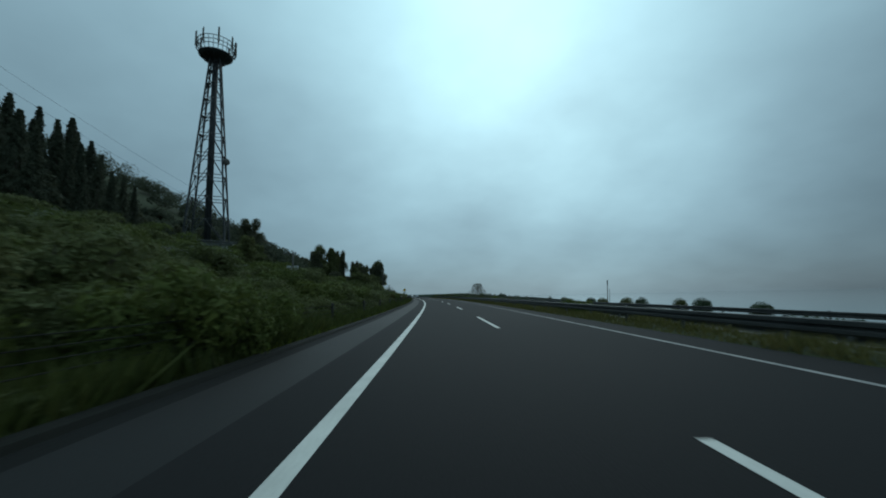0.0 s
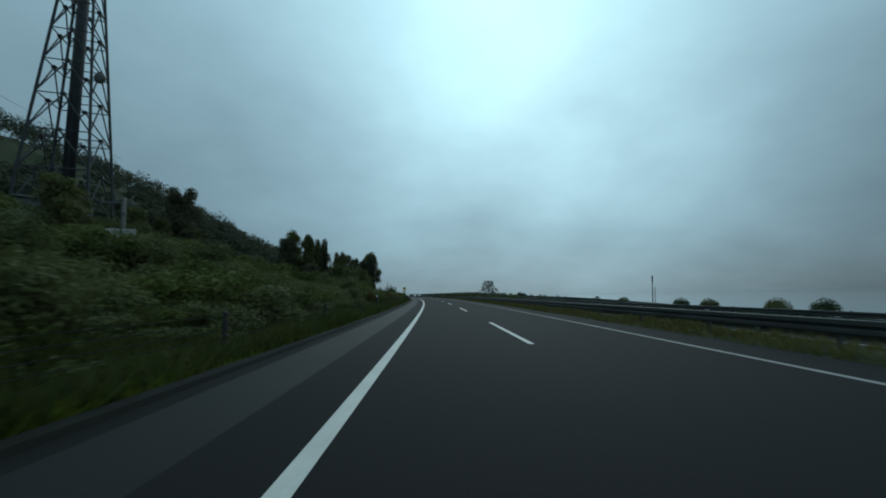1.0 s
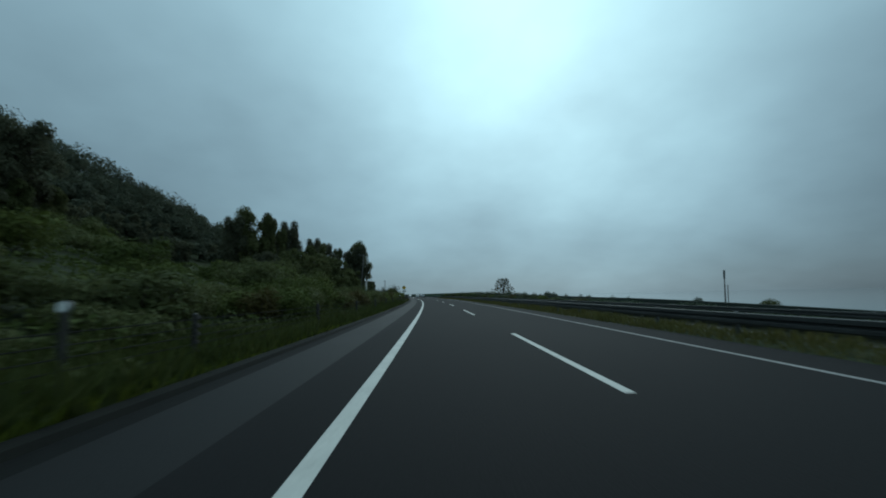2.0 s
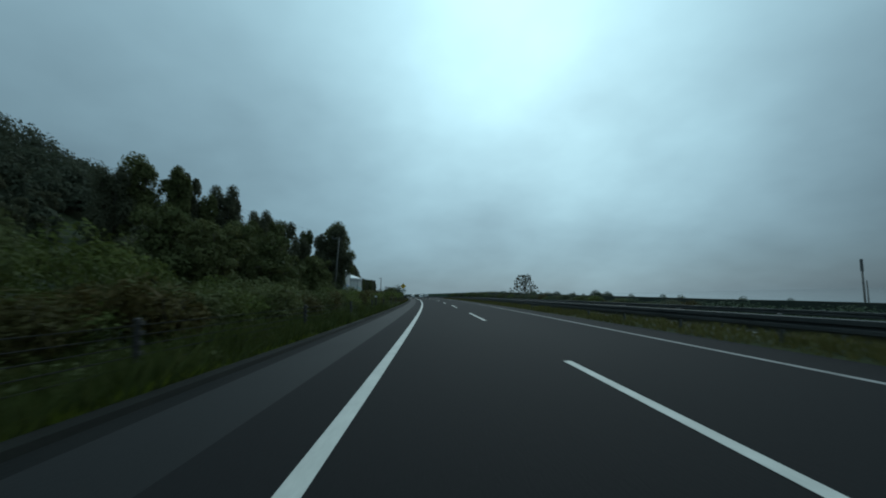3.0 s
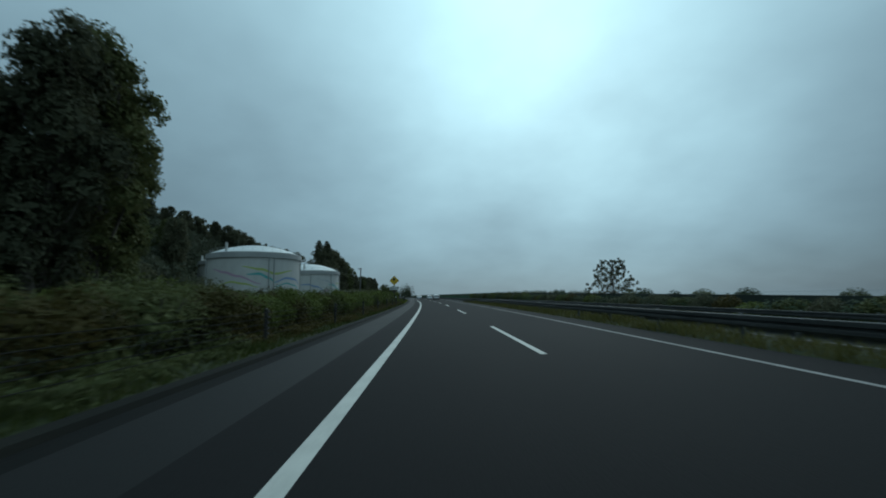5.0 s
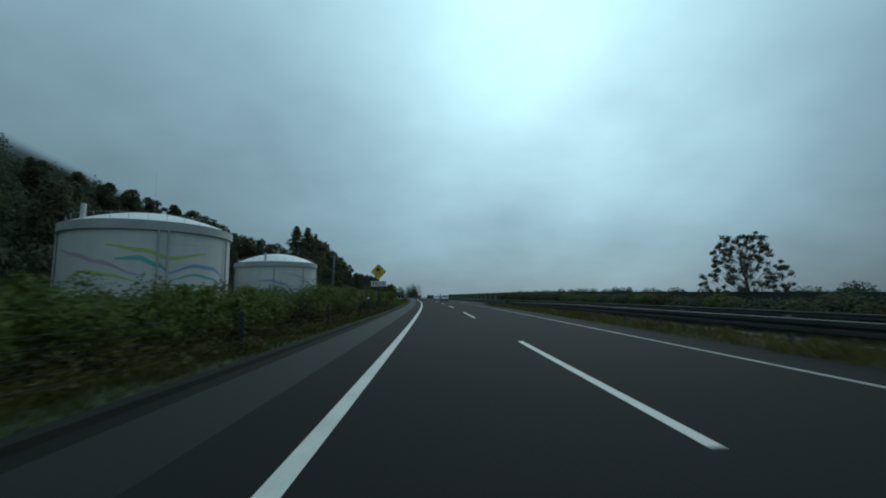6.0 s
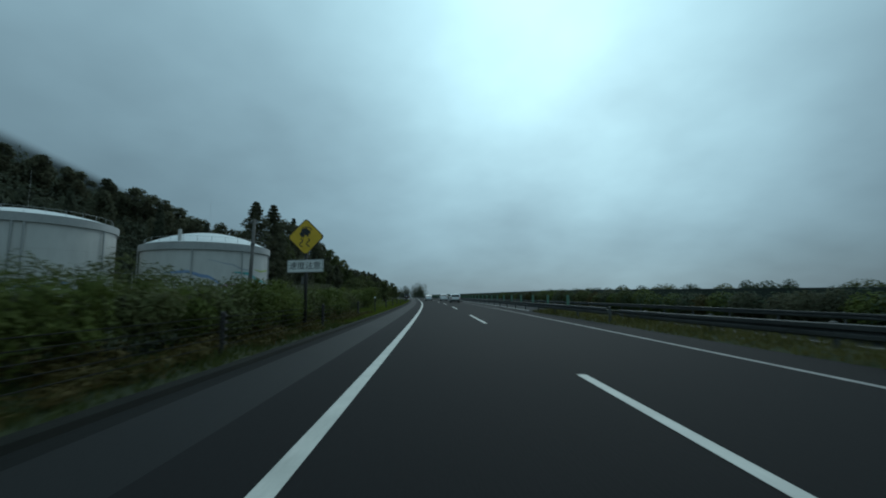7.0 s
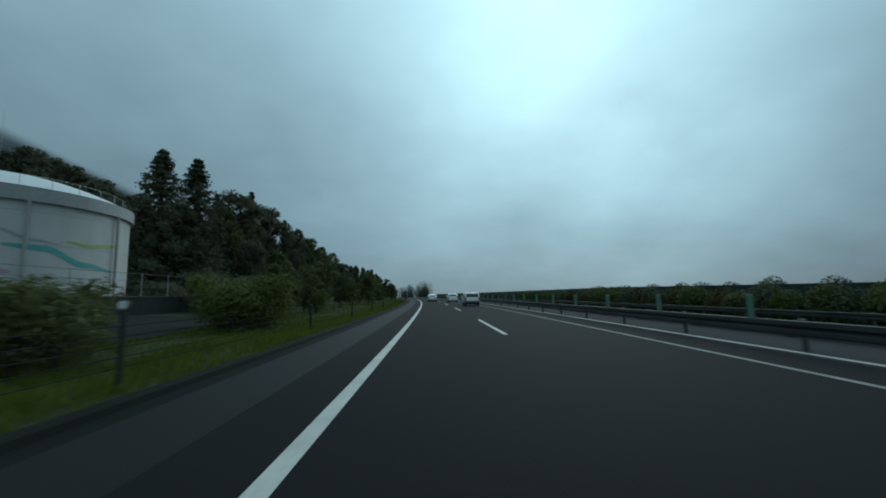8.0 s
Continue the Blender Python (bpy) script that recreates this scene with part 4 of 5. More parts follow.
def quad_panel(corners, thick=0.012):
    bm = bmesh.new()
    f = bm.faces.new([bm.verts.new(c) for c in corners])
    bm.normal_update()
    n = f.normal.copy()
    r = bmesh.ops.extrude_face_region(bm, geom=[f])
    bmesh.ops.translate(bm, verts=[v for v in r["geom"] if isinstance(v, bmesh.types.BMVert)], vec=n * thick)
    bmesh.ops.recalc_face_normals(bm, faces=bm.faces)
    return bm


def wheel(parent, x, y, r, width):
    side = 1 if x > 0 else -1
    w = part("wheel", rod(bmesh.new(), (x - side * width / 2, y, r), (x + side * width * 0.42, y, r), r * 0.66, seg=20), STEEL_DARK, parent)
    v, f = lathe([(r * 0.62, -width / 2), (r * 0.96, -width / 2), (r, -width * 0.35), (r, width * 0.35), (r * 0.96, width / 2), (r * 0.62, width / 2)], 24)
    t = part("tyre", to_mesh("tyre", v, f, True), TYRE, w, "black rubber tyre")
    t.matrix_local = pose(x, y, r, 0, 90, 0)
    v, f = lathe([(0.0, 0.02), (r * 0.25, 0.02), (r * 0.55, -0.02), (r * 0.63, 0.03)], 20)
    rim = part("rim", to_mesh("rim", v, f, True), STEEL, w, "silver wheel rim")
    rim.matrix_local = pose(x + side * width * 0.40, y, r, 0, 90 * side, 0)


def vehicle(name, m, label, profile, width, belt, roof, length, paint, tail_z, glass, tumble=0.09, wheel_r=0.31, axles=(0.85, 3.3), category="car"):
    g = thing(name, m, label, category, "vehicles on the expressway")
    part("body", car_body(profile, width, tumble, belt), paint, g, "glossy painted body", True).data.shade_smooth()
    (y0, z0), (y1, z1) = glass["rear"]
    w0, w1 = width / 2 - 0.12 - tumble * (z0 - belt), width / 2 - 0.16 - tumble * (z1 - belt)
    part("rear_window", quad_panel([(-w0, y0 - 0.01, z0), (w0, y0 - 0.01, z0), (w1, y1 - 0.01, z1), (-w1, y1 - 0.01, z1)]), GLASS_DARK, g, "dark tinted rear window")
    for side in (-1, 1):
        for ya, yb in glass["side"]:
            xa, xb = side * (width / 2 + 0.004 - tumble * 0.05), side * (width / 2 - tumble * (roof - 0.16 - belt) + 0.006)
            q = [(xa, ya, belt + 0.05), (xa, yb, belt + 0.05), (xb, yb - 0.12, roof - 0.17), (xb, ya + 0.10, roof - 0.17)]
            part("side_window", quad_panel(q if side > 0 else q[::-1]), GLASS_DARK, g, "dark side window")
        lamp = part("tail_light", box(bmesh.new(), (0.13, 0.06, tail_z[1] - tail_z[0]), (side * (width / 2 - 0.09), 0.0, sum(tail_z) / 2), bevel=0.015), RED_LENS, g, "red tail light cluster")
        part("mirror", box(bmesh.new(), (0.16, 0.10, 0.18), (side * (width / 2 + 0.10), length - 1.15, belt + 0.12), bevel=0.03), paint, g)
    part("bumper", box(bmesh.new(), (width - 0.06, 0.16, 0.24), (0, 0.0, 0.46), bevel=0.04), paint if name != "van" else STEEL_DARK, g, "rear bumper")
    part("number_plate", box(bmesh.new(), (0.33, 0.014, 0.165), (0, -0.03, tail_z[0] - 0.05), bevel=0.004), SIGN_WHITE, g, "plain pale number plate")
    part("underbody", box(bmesh.new(), (width - 0.3, length - 0.5, 0.25), (0, length / 2, 0.32)), SIGN_BLACK, g)
    for y in axles:
        for side in (-1, 1):
            wheel(g, side * (width / 2 - 0.11), y, wheel_r, 0.19)
    return g


WAGON = [(0.02, 0.36), (0.0, 0.56), (0.0, 0.88), (0.05, 1.00), (0.17, 1.42), (0.27, 1.50), (0.9, 1.53), (2.4, 1.52), (2.75, 1.46), (3.35, 1.02), (4.05, 0.88), (4.22, 0.62), (4.20, 0.34)]
SALOON = [(0.03, 0.36), (0.0, 0.58), (0.04, 0.92), (0.30, 1.00), (0.95, 1.40), (1.5, 1.46), (2.3, 1.45), (3.2, 1.02), (4.2, 0.86), (4.42, 0.62), (4.40, 0.34)]
HATCH = [(0.03, 0.36), (0.0, 0.58), (0.02, 0.95), (0.12, 1.05), (0.50, 1.42), (1.0, 1.50), (2.2, 1.48), (3.0, 1.02), (3.8, 0.90), (4.02, 0.64), (4.0, 0.34)]
vehicle("van", place(247.0, 4.7, 0), "white delivery van with a dark rear window in the overtaking lane", WAGON, 1.70, 0.95, 1.53, 4.2, CAR_WHITE, (0.62, 0.98),
        {"rear": ((0.052, 1.00), (0.155, 1.38)), "side": ((0.25, 1.05), (1.12, 1.95), (2.02, 2.85))}, 0.10, 0.30, (0.8, 3.3), "van")
vehicle("car", place(273.5, 4.5, 0), "white hatchback driving in the overtaking lane", HATCH, 1.69, 0.98, 1.50, 4.0, CAR_WHITE, (0.80, 1.05),
        {"rear": ((0.14, 1.06), (0.46, 1.38)), "side": ((0.75, 1.6), (1.66, 2.6))}, 0.16, 0.30, (0.7, 3.2))
vehicle("car", place(282.0, 1.1, 0), "silver saloon car driving in the slow lane", SALOON, 1.70, 0.96, 1.46, 4.42, CAR_SILVER, (0.74, 0.94),
        {"rear": ((0.34, 1.03), (0.92, 1.36)), "side": ((0.95, 1.8), (1.86, 2.8))}, 0.18, 0.31, (0.9, 3.5))


def truck(s, l):
    g = thing("truck", place(s, l, 0), "dark box truck far ahead in the slow lane", "truck", "vehicles on the expressway")
    part("cargo_box", box(bmesh.new(), (2.2, 5.2, 1.9), (0, 2.6, 1.85), bevel=0.06), CAR_DARK, g, "dark cargo box")
    part("cab", box(bmesh.new(), (2.1, 1.6, 1.7), (0, 6.2, 1.45), bevel=0.15), CAR_DARK, g)
    part("chassis", box(bmesh.new(), (1.8, 6.6, 0.3), (0, 3.4, 0.72)), SIGN_BLACK, g)
    for side in (-1, 1):
        part("tail_light", box(bmesh.new(), (0.35, 0.05, 0.12), (side * 0.85, 0.05, 0.80)), RED_LENS, g, "red tail light")
        for y in (1.4, 6.0):
            wheel(g, side * 1.0, y, 0.45, 0.28)


truck(430.0, 0.5)

# ---- plants ----
def limb_tube(bm, a, b, r0, r1, rng, seg=7):
    a, b = Vector(a), Vector(b)
    mid = (a + b) / 2 + Vector(rng.normal(0, 0.06, 3)) * (b - a).length
    rod(bm, a, mid, r0, (r0 + r1) / 2, seg)
    rod(bm, mid, b, (r0 + r1) / 2, r1, seg)


def broadleaf(seed, h, w, count, size, leaf, label, category="tree", bare=0.22, name="tree", group="roadside trees"):
    """Trunk, limbs and a crown of uneven leafy masses, all in local metres."""
    rng = np.random.default_rng(seed)
    g = thing(name, Matrix.Identity(4), label, category, group)
    blobs = []
    n = 22
    for i in range(n):
        u = (i + 0.5) / n
        z = h * (bare + (0.93 - bare) * u)
        reach = w / 2 * (0.45 + 0.75 * math.sin(math.pi * (0.18 + 0.72 * u))) * rng.uniform(0.55, 1.0)
        a = i * 2.4 + rng.uniform(-0.5, 0.5)
        off = reach * rng.uniform(0.3, 0.85)
        e = np.array((w * 0.17, w * 0.17, h * 0.085)) * rng.uniform(0.65, 1.4)
        blobs.append((np.array((off * math.cos(a), off * math.sin(a), min(z, h - e[2]))), e))
    blobs.append((np.array((0, 0, h * 0.55)), np.array((w * 0.27, w * 0.27, h * 0.30))))
    bm = bmesh.new()
    limb_tube(bm, (0, 0, -0.4), (0, 0, h * 0.45), h * 0.022, h * 0.014, rng, 9)
    limb_tube(bm, (0, 0, h * 0.45), (rng.normal(0, 0.2), rng.normal(0, 0.2), h * 0.86), h * 0.014, h * 0.004, rng)
    for c, e in blobs[:-1]:
        limb_tube(bm, (0, 0, max(h * 0.12, c[2] - h * 0.16)), tuple(c), h * 0.008, h * 0.003, rng, 4)
    part("trunk", bm, BARK, g, "rough brown trunk and limbs")
    pts, out = blob_points(blobs, count, rng, 0.62, -0.8)
    stray = rng.choice(count, count // 80)
    pts[stray] += out[stray] * rng.uniform(0.1, 0.5, (len(stray), 1)) * w * 0.10
    deep, deep_out = blob_points([(c, e * 0.78) for c, e in blobs], count // 4, rng, 0.3)
    sizes = np.concatenate((np.full((count, 1), size), np.full((len(deep), 1), size * 2.3)))
    part("crown", leaf_cloud(np.concatenate((pts, deep)), np.concatenate((out, deep_out)), sizes, rng), leaf, g)
    return g


def conifer(seed, h, w, count, size, leaf, label):
    rng = np.random.default_rng(seed)
    g = thing("tree", Matrix.Identity(4), label, "tree", "cedars on the slope")
    bm = rod(bmesh.new(), (0, 0, -0.4), (0, 0, h * 0.97), h * 0.02, 0.03, 9)
    tiers = []
    for i in range(26):
        u = i / 25
        z = h * (0.14 + 0.84 * u)
        r = w / 2 * (1 - u) ** 0.85 * rng.uniform(0.62, 1.15) + 0.06
        for k in range(5):
            a = k * math.tau / 5 + i * 0.9 + rng.uniform(-0.3, 0.3)
            tip = np.array((r * math.cos(a), r * math.sin(a), z - r * 0.18))
            tiers.append((np.array((0, 0, z)), tip))
            if i % 3 == 0:
                rod(bm, (0, 0, z), tuple(tip), 0.035, 0.012, 4)
    part("trunk", bm, BARK, g, "straight brown trunk")
    pick = rng.integers(0, len(tiers), count)
    a, b = np.array([t[0] for t in tiers])[pick], np.array([t[1] for t in tiers])[pick]
    u = rng.uniform(0.12, 1.0, (count, 1)) ** 0.7
    pts = a + (b - a) * u + rng.normal(0, 1, (count, 3)) * (0.05 + 0.03 * w) * np.array((1, 1, 0.8)) * (1.15 - 0.8 * a[:, 2:] / h)
    out = (b - a) / (np.linalg.norm(b - a, axis=1)[:, None] + 1e-9)
    part("crown", leaf_cloud(pts, out, size, rng), leaf, g)
    return g


def shrub(seed, h, w, count, size, leaf, label, group, category="shrub", lumps=7):
    rng = np.random.default_rng(seed)
    g = thing("shrub", Matrix.Identity(4), label, category, group)
    blobs = [(np.array((0, 0, h * 0.42)), np.array((w * 0.40, w * 0.40, h * 0.44)))]
    for i in range(lumps):
        a = i * 2.4 + rng.uniform(-0.4, 0.4)
        r = w * rng.uniform(0.16, 0.34)
        e = np.array((w * 0.21, w * 0.21, h * 0.24)) * rng.uniform(0.7, 1.25)
        blobs.append((np.array((r * math.cos(a), r * math.sin(a), h * rng.uniform(0.3, 0.74))), e))
    bm = bmesh.new()
    for i in range(6):
        a = i * math.tau / 6 + rng.uniform(-0.3, 0.3)
        limb_tube(bm, (0.06 * math.cos(a), 0.06 * math.sin(a), -0.2), (w * 0.26 * math.cos(a), w * 0.26 * math.sin(a), h * 0.66), 0.03, 0.01, rng, 4)
    part("woody_base", bm, BARK, g, "thin brown stems")
    pts, out = blob_points(blobs, count, rng, 0.55, -1.1)
    pts[:, 2] = np.maximum(pts[:, 2], 0.03 + 0.12 * rng.random(count))
    deep, deep_out = blob_points([(c, e * 0.72) for c, e in blobs], count // 9, rng, 0.3)
    sizes = np.concatenate((np.full((count, 1), size), np.full((len(deep), 1), size * 2.5)))
    part("foliage", leaf_cloud(np.concatenate((pts, deep)), np.concatenate((out, deep_out)), sizes, rng), leaf, g)
    return g


used = set()
plant_rng = np.random.default_rng(11)


def plant(kinds, s, l, height=None, spread=1.0, base_height=None, sink=0.0):
    """Sets one of the built plants at a place, copying it when it already stands somewhere."""
    ob = kinds[int(plant_rng.integers(len(kinds)))]
    m = place(s, l, land(s, l) - sink, plant_rng.uniform(0, 360))
    k = 1.0 if height is None else height / ob["tall"]
    if ob.name in used:
        c = copy_thing(ob, m)
    else:
        used.add(ob.name)
        c = ob
        c.matrix_world = m
    c.scale = (k * spread, k * spread, k)
    return c


def sized(ob, tall):
    ob["tall"] = tall
    return ob


COLUMN = [sized(broadleaf(20 + i, 10, w, 11000, 0.165, leaf, text, bare=0.16), 10.0) for i, (w, leaf, text) in enumerate((
    (2.3, LEAF_DARK, "tall slender tree smothered in dark vines"), (3.0, LEAF_BROAD, "tall narrow tree with a lumpy leafy crown"),
    (3.9, LEAF_DARK, "tall dark broadleaf tree wrapped in creepers"), (4.6, LEAF_BROAD, "tall broad tree draped with vines")))]
CEDAR = [sized(conifer(40 + i, 10, w, 4600, 0.28, LEAF_FAR, "dark pointed cedar tree on the wooded slope"), 10.0) for i, w in enumerate((3.6, 4.4, 3.0))]
DISTANT = [sized(broadleaf(30 + i, 10, w, 4600, 0.28, leaf, text, group="trees round the tanks"), 10.0) for i, (w, leaf, text) in enumerate((
    (5.4, LEAF_DARK, "tall dark broadleaf tree behind the tanks"), (4.8, LEAF_BROAD, "tall leafy tree behind the verge"), (4.2, LEAF_DARK, "slender dark tree with a ragged crown")))]
SLOPE_TREE = [sized(broadleaf(35 + i, 10, w, 3200, 0.35, LEAF_DARK, "dark leafy tree in the wood on the slope", group="trees on the wooded slope"), 10.0) for i, w in enumerate((5.2, 4.4))]
BUSH_TEXT = ((LEAF_VINE, "wild green bush smothered in vines"), (LEAF_VINE, "rounded bright green bush on the slope"), (LEAF_BROAD, "dense dark green bush on the slope"), (LEAF_BROAD, "low leafy bush on the slope"))
NEAR_BUSH = [sized(shrub(65 + i, 2.0, 3.0, 3000, 0.108, leaf, text, "bushes on the overgrown slope", lumps=11), 2.0) for i, (leaf, text) in enumerate(BUSH_TEXT)]
HEDGE = [sized(shrub(70 + i, 1.9, 2.4, 2600, 0.098, leaf, text, "hedge plants behind the fence"), 1.9) for i, (leaf, text) in enumerate((
    (LEAF_HEDGE, "green hedge bush behind the cable fence"), (LEAF_BROAD, "dark green hedge bush behind the cable fence"),
    (LEAF_RUST, "rust-tipped hedge bush behind the cable fence"), (LEAF_HEDGE, "light green hedge bush behind the cable fence")))]
VERGE_TREE = [sized(broadleaf(90 + i, 4.5, 3.2, 3000, 0.16, LEAF_BROAD, "small leafy tree on the grass verge", "tree", 0.16, group="small verge trees"), 4.5) for i in range(2)]

mounds = []   # bushes too many and too far to count: place along, across, height, width


def thicket(items, size, per, seed):
    rng = np.random.default_rng(seed)
    pts, outs = [], []
    for s, l, h, w in items:
        base = np.array((*road_xy(s, l), land(s, l) - 0.2))
        for k in range(5):
            a, r = k * 2.4 + rng.uniform(0, 1), w * rng.uniform(0.05, 0.3) * (k > 0)
            e = np.array((w * 0.36, w * 0.36, h * 0.5)) * (1.0 if k == 0 else rng.uniform(0.45, 0.75))
            c = base + np.array((r * math.cos(a), r * math.sin(a), h * 0.48 if k == 0 else h * rng.uniform(0.4, 0.75)))
            d = rng.normal(0, 1, (per // 5, 3))
            d /= np.linalg.norm(d, axis=1)[:, None]
            d[:, 2] = np.where(d[:, 2] < -0.2, -d[:, 2], d[:, 2])
            pts.append(c + d * e * rng.uniform(0.72, 1.05, (per // 5, 1)))
            outs.append(d)
    return leaf_cloud(np.concatenate(pts), np.concatenate(outs), size, rng)


# wooded slope with the tower
for i in range(118):
    s, l = plant_rng.uniform(-10, 92), -plant_rng.uniform(6.6, 34) ** 1.0
    near = ease(-22, -7, l)
    if abs(s - 64) < 6 and abs(l + 36) < 9:
        continue
    if near > 0.35:
        plant(NEAR_BUSH, s, l, plant_rng.uniform(1.2, 2.4), plant_rng.uniform(0.95, 1.5), sink=0.2)
    elif abs(s - 40) > 7 or abs(l + 14) > 4:
        mounds.append((s, l, plant_rng.uniform(0.9, 2.0), plant_rng.uniform(3.0, 5.0)))
for s, l, top in ((55.5, -60, 31.5), (51.5, -58, 30.2), (58.2, -61, 30.0), (60.2, -60, 31.6), (63.5, -60, 31.0), (66.2, -60, 32.4), (68.6, -61, 31.0), (70.5, -60, 30.0), (71.8, -59, 28.0), (47.5, -57, 30.5), (44, -55, 29.5),
                  (53, -54, 26.5), (57, -54, 26.5), (61, -54, 26.0), (65, -54, 25.0), (69, -55, 24.0), (49, -52, 26.0), (46, -49, 24.5), (52, -48, 22.5), (57, -48, 22), (62, -48, 21), (66, -49, 20.5), (43, -44, 21), (48, -43, 19.5), (53, -43, 18.5)):
    plant(CEDAR, s, l, top - land(s, l), plant_rng.uniform(0.85, 1.05), sink=0.3)
for s, l, h in ((48.0, -22.7, 3.9), (50.0, -23.6, 3.4), (58.5, -25.5, 3.2)):
    plant(VERGE_TREE, s, l, h, 1.05, sink=0.3)
plant([COLUMN[2]], 87.3, -39, 18.8 - land(87.3, -39), 1.15)
for s, l, h in ((85.5, -37.5, 6.5), (90, -38.5, 7.5), (93.5, -37, 6.0), (71, -31.5, 3.4), (74, -33.5, 4.2), (78, -32.5, 4.0)):
    plant(COLUMN[1:], s, l, h, 1.5, sink=0.3)
for i in range(36):
    s, l = plant_rng.uniform(38, 125), -plant_rng.uniform(46, 78)
    plant(CEDAR + SLOPE_TREE, s, l, plant_rng.uniform(4.5, 7.5) - 3.0 * ease(70, 84, s), 1.25)
for i in range(44):
    s, l = plant_rng.uniform(88, 138), -plant_rng.uniform(33, 57)
    plant(SLOPE_TREE + CEDAR[:1], s, l, plant_rng.uniform(5.0, 7.5) - 1.6 * ease(104, 116, s), 1.2, sink=0.3)

for s, l, h, w in ((3.5, -7.2, 2.3, 1.2), (6.0, -6.6, 2.1, 1.15), (8.2, -6.4, 2.0, 1.1), (10.4, -6.3, 1.7, 1.1), (12.6, -6.4, 1.6, 1.05), (15, -6.6, 1.6, 1.1), (17.5, -7, 1.7, 1.1), (5.5, -5.4, 1.2, 1.0), (7.4, -5.2, 1.3, 0.95), (9.6, -5.1, 1.25, 1.0), (11.6, -5.2, 1.0, 1.0), (5, -9, 3.0, 1.2), (8.5, -9.2, 3.1, 1.2), (12, -9, 2.8, 1.2)):
    plant([NEAR_BUSH[0], NEAR_BUSH[1]] if l > -6 else NEAR_BUSH, s, l, h * (0.8 if l < -6 else 1.05), w, sink=0.1)

for kind, s, l, h, w in ((NEAR_BUSH[1], 6.2, -5.2, 2.1, 0.9), (NEAR_BUSH[0], 7.6, -4.7, 2.0, 0.8), (NEAR_BUSH[1], 9.2, -4.55, 1.7, 0.72), (NEAR_BUSH[0], 8.4, -5.6, 2.2, 0.85), (NEAR_BUSH[1], 10.8, -4.9, 1.3, 0.7)):
    plant([kind], s, l, h, w, sink=0.1)
for s, l, h, w in ((10, -13, 2.2, 1.3), (13.5, -14.5, 2.0, 1.4), (17, -14, 1.8, 1.3), (8, -11.5, 1.9, 1.1), (20.5, -15.5, 1.5, 1.5), (24, -13.5, 1.4, 1.4), (27.5, -17, 1.2, 1.5), (31, -14.5, 1.5, 1.4), (22, -10.2, 1.6, 1.1), (29, -10.5, 1.7, 1.1), (35, -12.5, 1.9, 1.2), (14.5, -10.6, 1.5, 1.2),  (52, -16, 2.2, 1.3)):
    plant(NEAR_BUSH, s, l, h, w, sink=0.15)

foot = [(plant_rng.uniform(-8, 62), -plant_rng.uniform(6.4, 14.0), plant_rng.uniform(0.8, 1.6), plant_rng.uniform(2.2, 3.4)) for i in range(80)]
foot += [(14 + i * 1.5, -7.2 + 0.5 * math.sin(i * 2.1), 0.9 + 0.3 * math.sin(i * 1.3), 2.6) for i in range(30)]
tagged(part("undergrowth", thicket(foot, 0.11, 1200, 55), LEAF_BROAD), "dense dark green undergrowth behind the cable fence", "undergrowth", kind="stuff")

# thick growth at the foot of the slope
for i in range(22):
    plant(NEAR_BUSH, 34 + i * 2.3, -plant_rng.uniform(6.8, 9.5), plant_rng.uniform(1.0, 1.9), plant_rng.uniform(1.1, 1.6), sink=0.25)

# row of tall trees behind the hedge
for kind, s, l, top, wide in ((3, 116.4, -30.0, 16.5, 0.92), (2, 113.8, -31.2, 14.6, 0.8), (1, 117.6, -27.4, 15.9, 0.8), (0, 119.3, -28.0, 15.2, 0.9), (0, 121.4, -28.0, 16.1, 0.95), (1, 123.0, -26.8, 13.9, 0.75),
                              (2, 126.0, -26.5, 16.0, 0.75), (0, 127.6, -25.8, 14.4, 0.9), (2, 125.8, -21.8, 12.6, 0.75), (1, 123.0, -21.6, 10.8, 1.1), (2, 134.6, -21.5, 12.8, 0.85), (3, 131.4, -21.8, 12.3, 0.8),
                              (1, 128.6, -21.5, 12.1, 0.9), (1, 139.9, -19.9, 12.2, 0.9), (2, 137.6, -19.8, 10.9, 0.8), (2, 140.9, -17.6, 11.6, 0.85), (3, 143.8, -15.4, 14.2, 0.92), (2, 141.3, -15.2, 13.3, 0.9), (1, 145.6, -16.0, 13.2, 0.9)):
    plant([COLUMN[kind]], s, l, top - land(s, l), wide, sink=0.1)
for i in range(30):
    s, l = 84 + i * 2.05, -plant_rng.uniform(14.5, 19.5)
    if s > 100:
        plant(VERGE_TREE, s, l, plant_rng.uniform(4.2, 7.6), 0.9, sink=0.2)
    else:
        mounds.append((s, l, plant_rng.uniform(2.4, 3.6), 3.6))
for i in range(12):
    plant(SLOPE_TREE, 108 + i * 3.1, -plant_rng.uniform(22, 27), plant_rng.uniform(6.0, 9.0), 1.2, sink=0.2)
for i in range(26):
    s = 72 + i * 2.9
    mounds.append((s, -plant_rng.uniform(10, 13.5), plant_rng.uniform(1.8, 3.2), plant_rng.uniform(3.0, 4.6)))
tagged(part("undergrowth", thicket(mounds[::2], 0.185, 900, 51), LEAF_VINE), "green vine-covered undergrowth mounded over the slope", "undergrowth", kind="stuff")
tagged(part("undergrowth", thicket(mounds[1::2], 0.185, 900, 52), LEAF_BROAD), "dark leafy undergrowth on the slope below the trees", "undergrowth", kind="stuff")

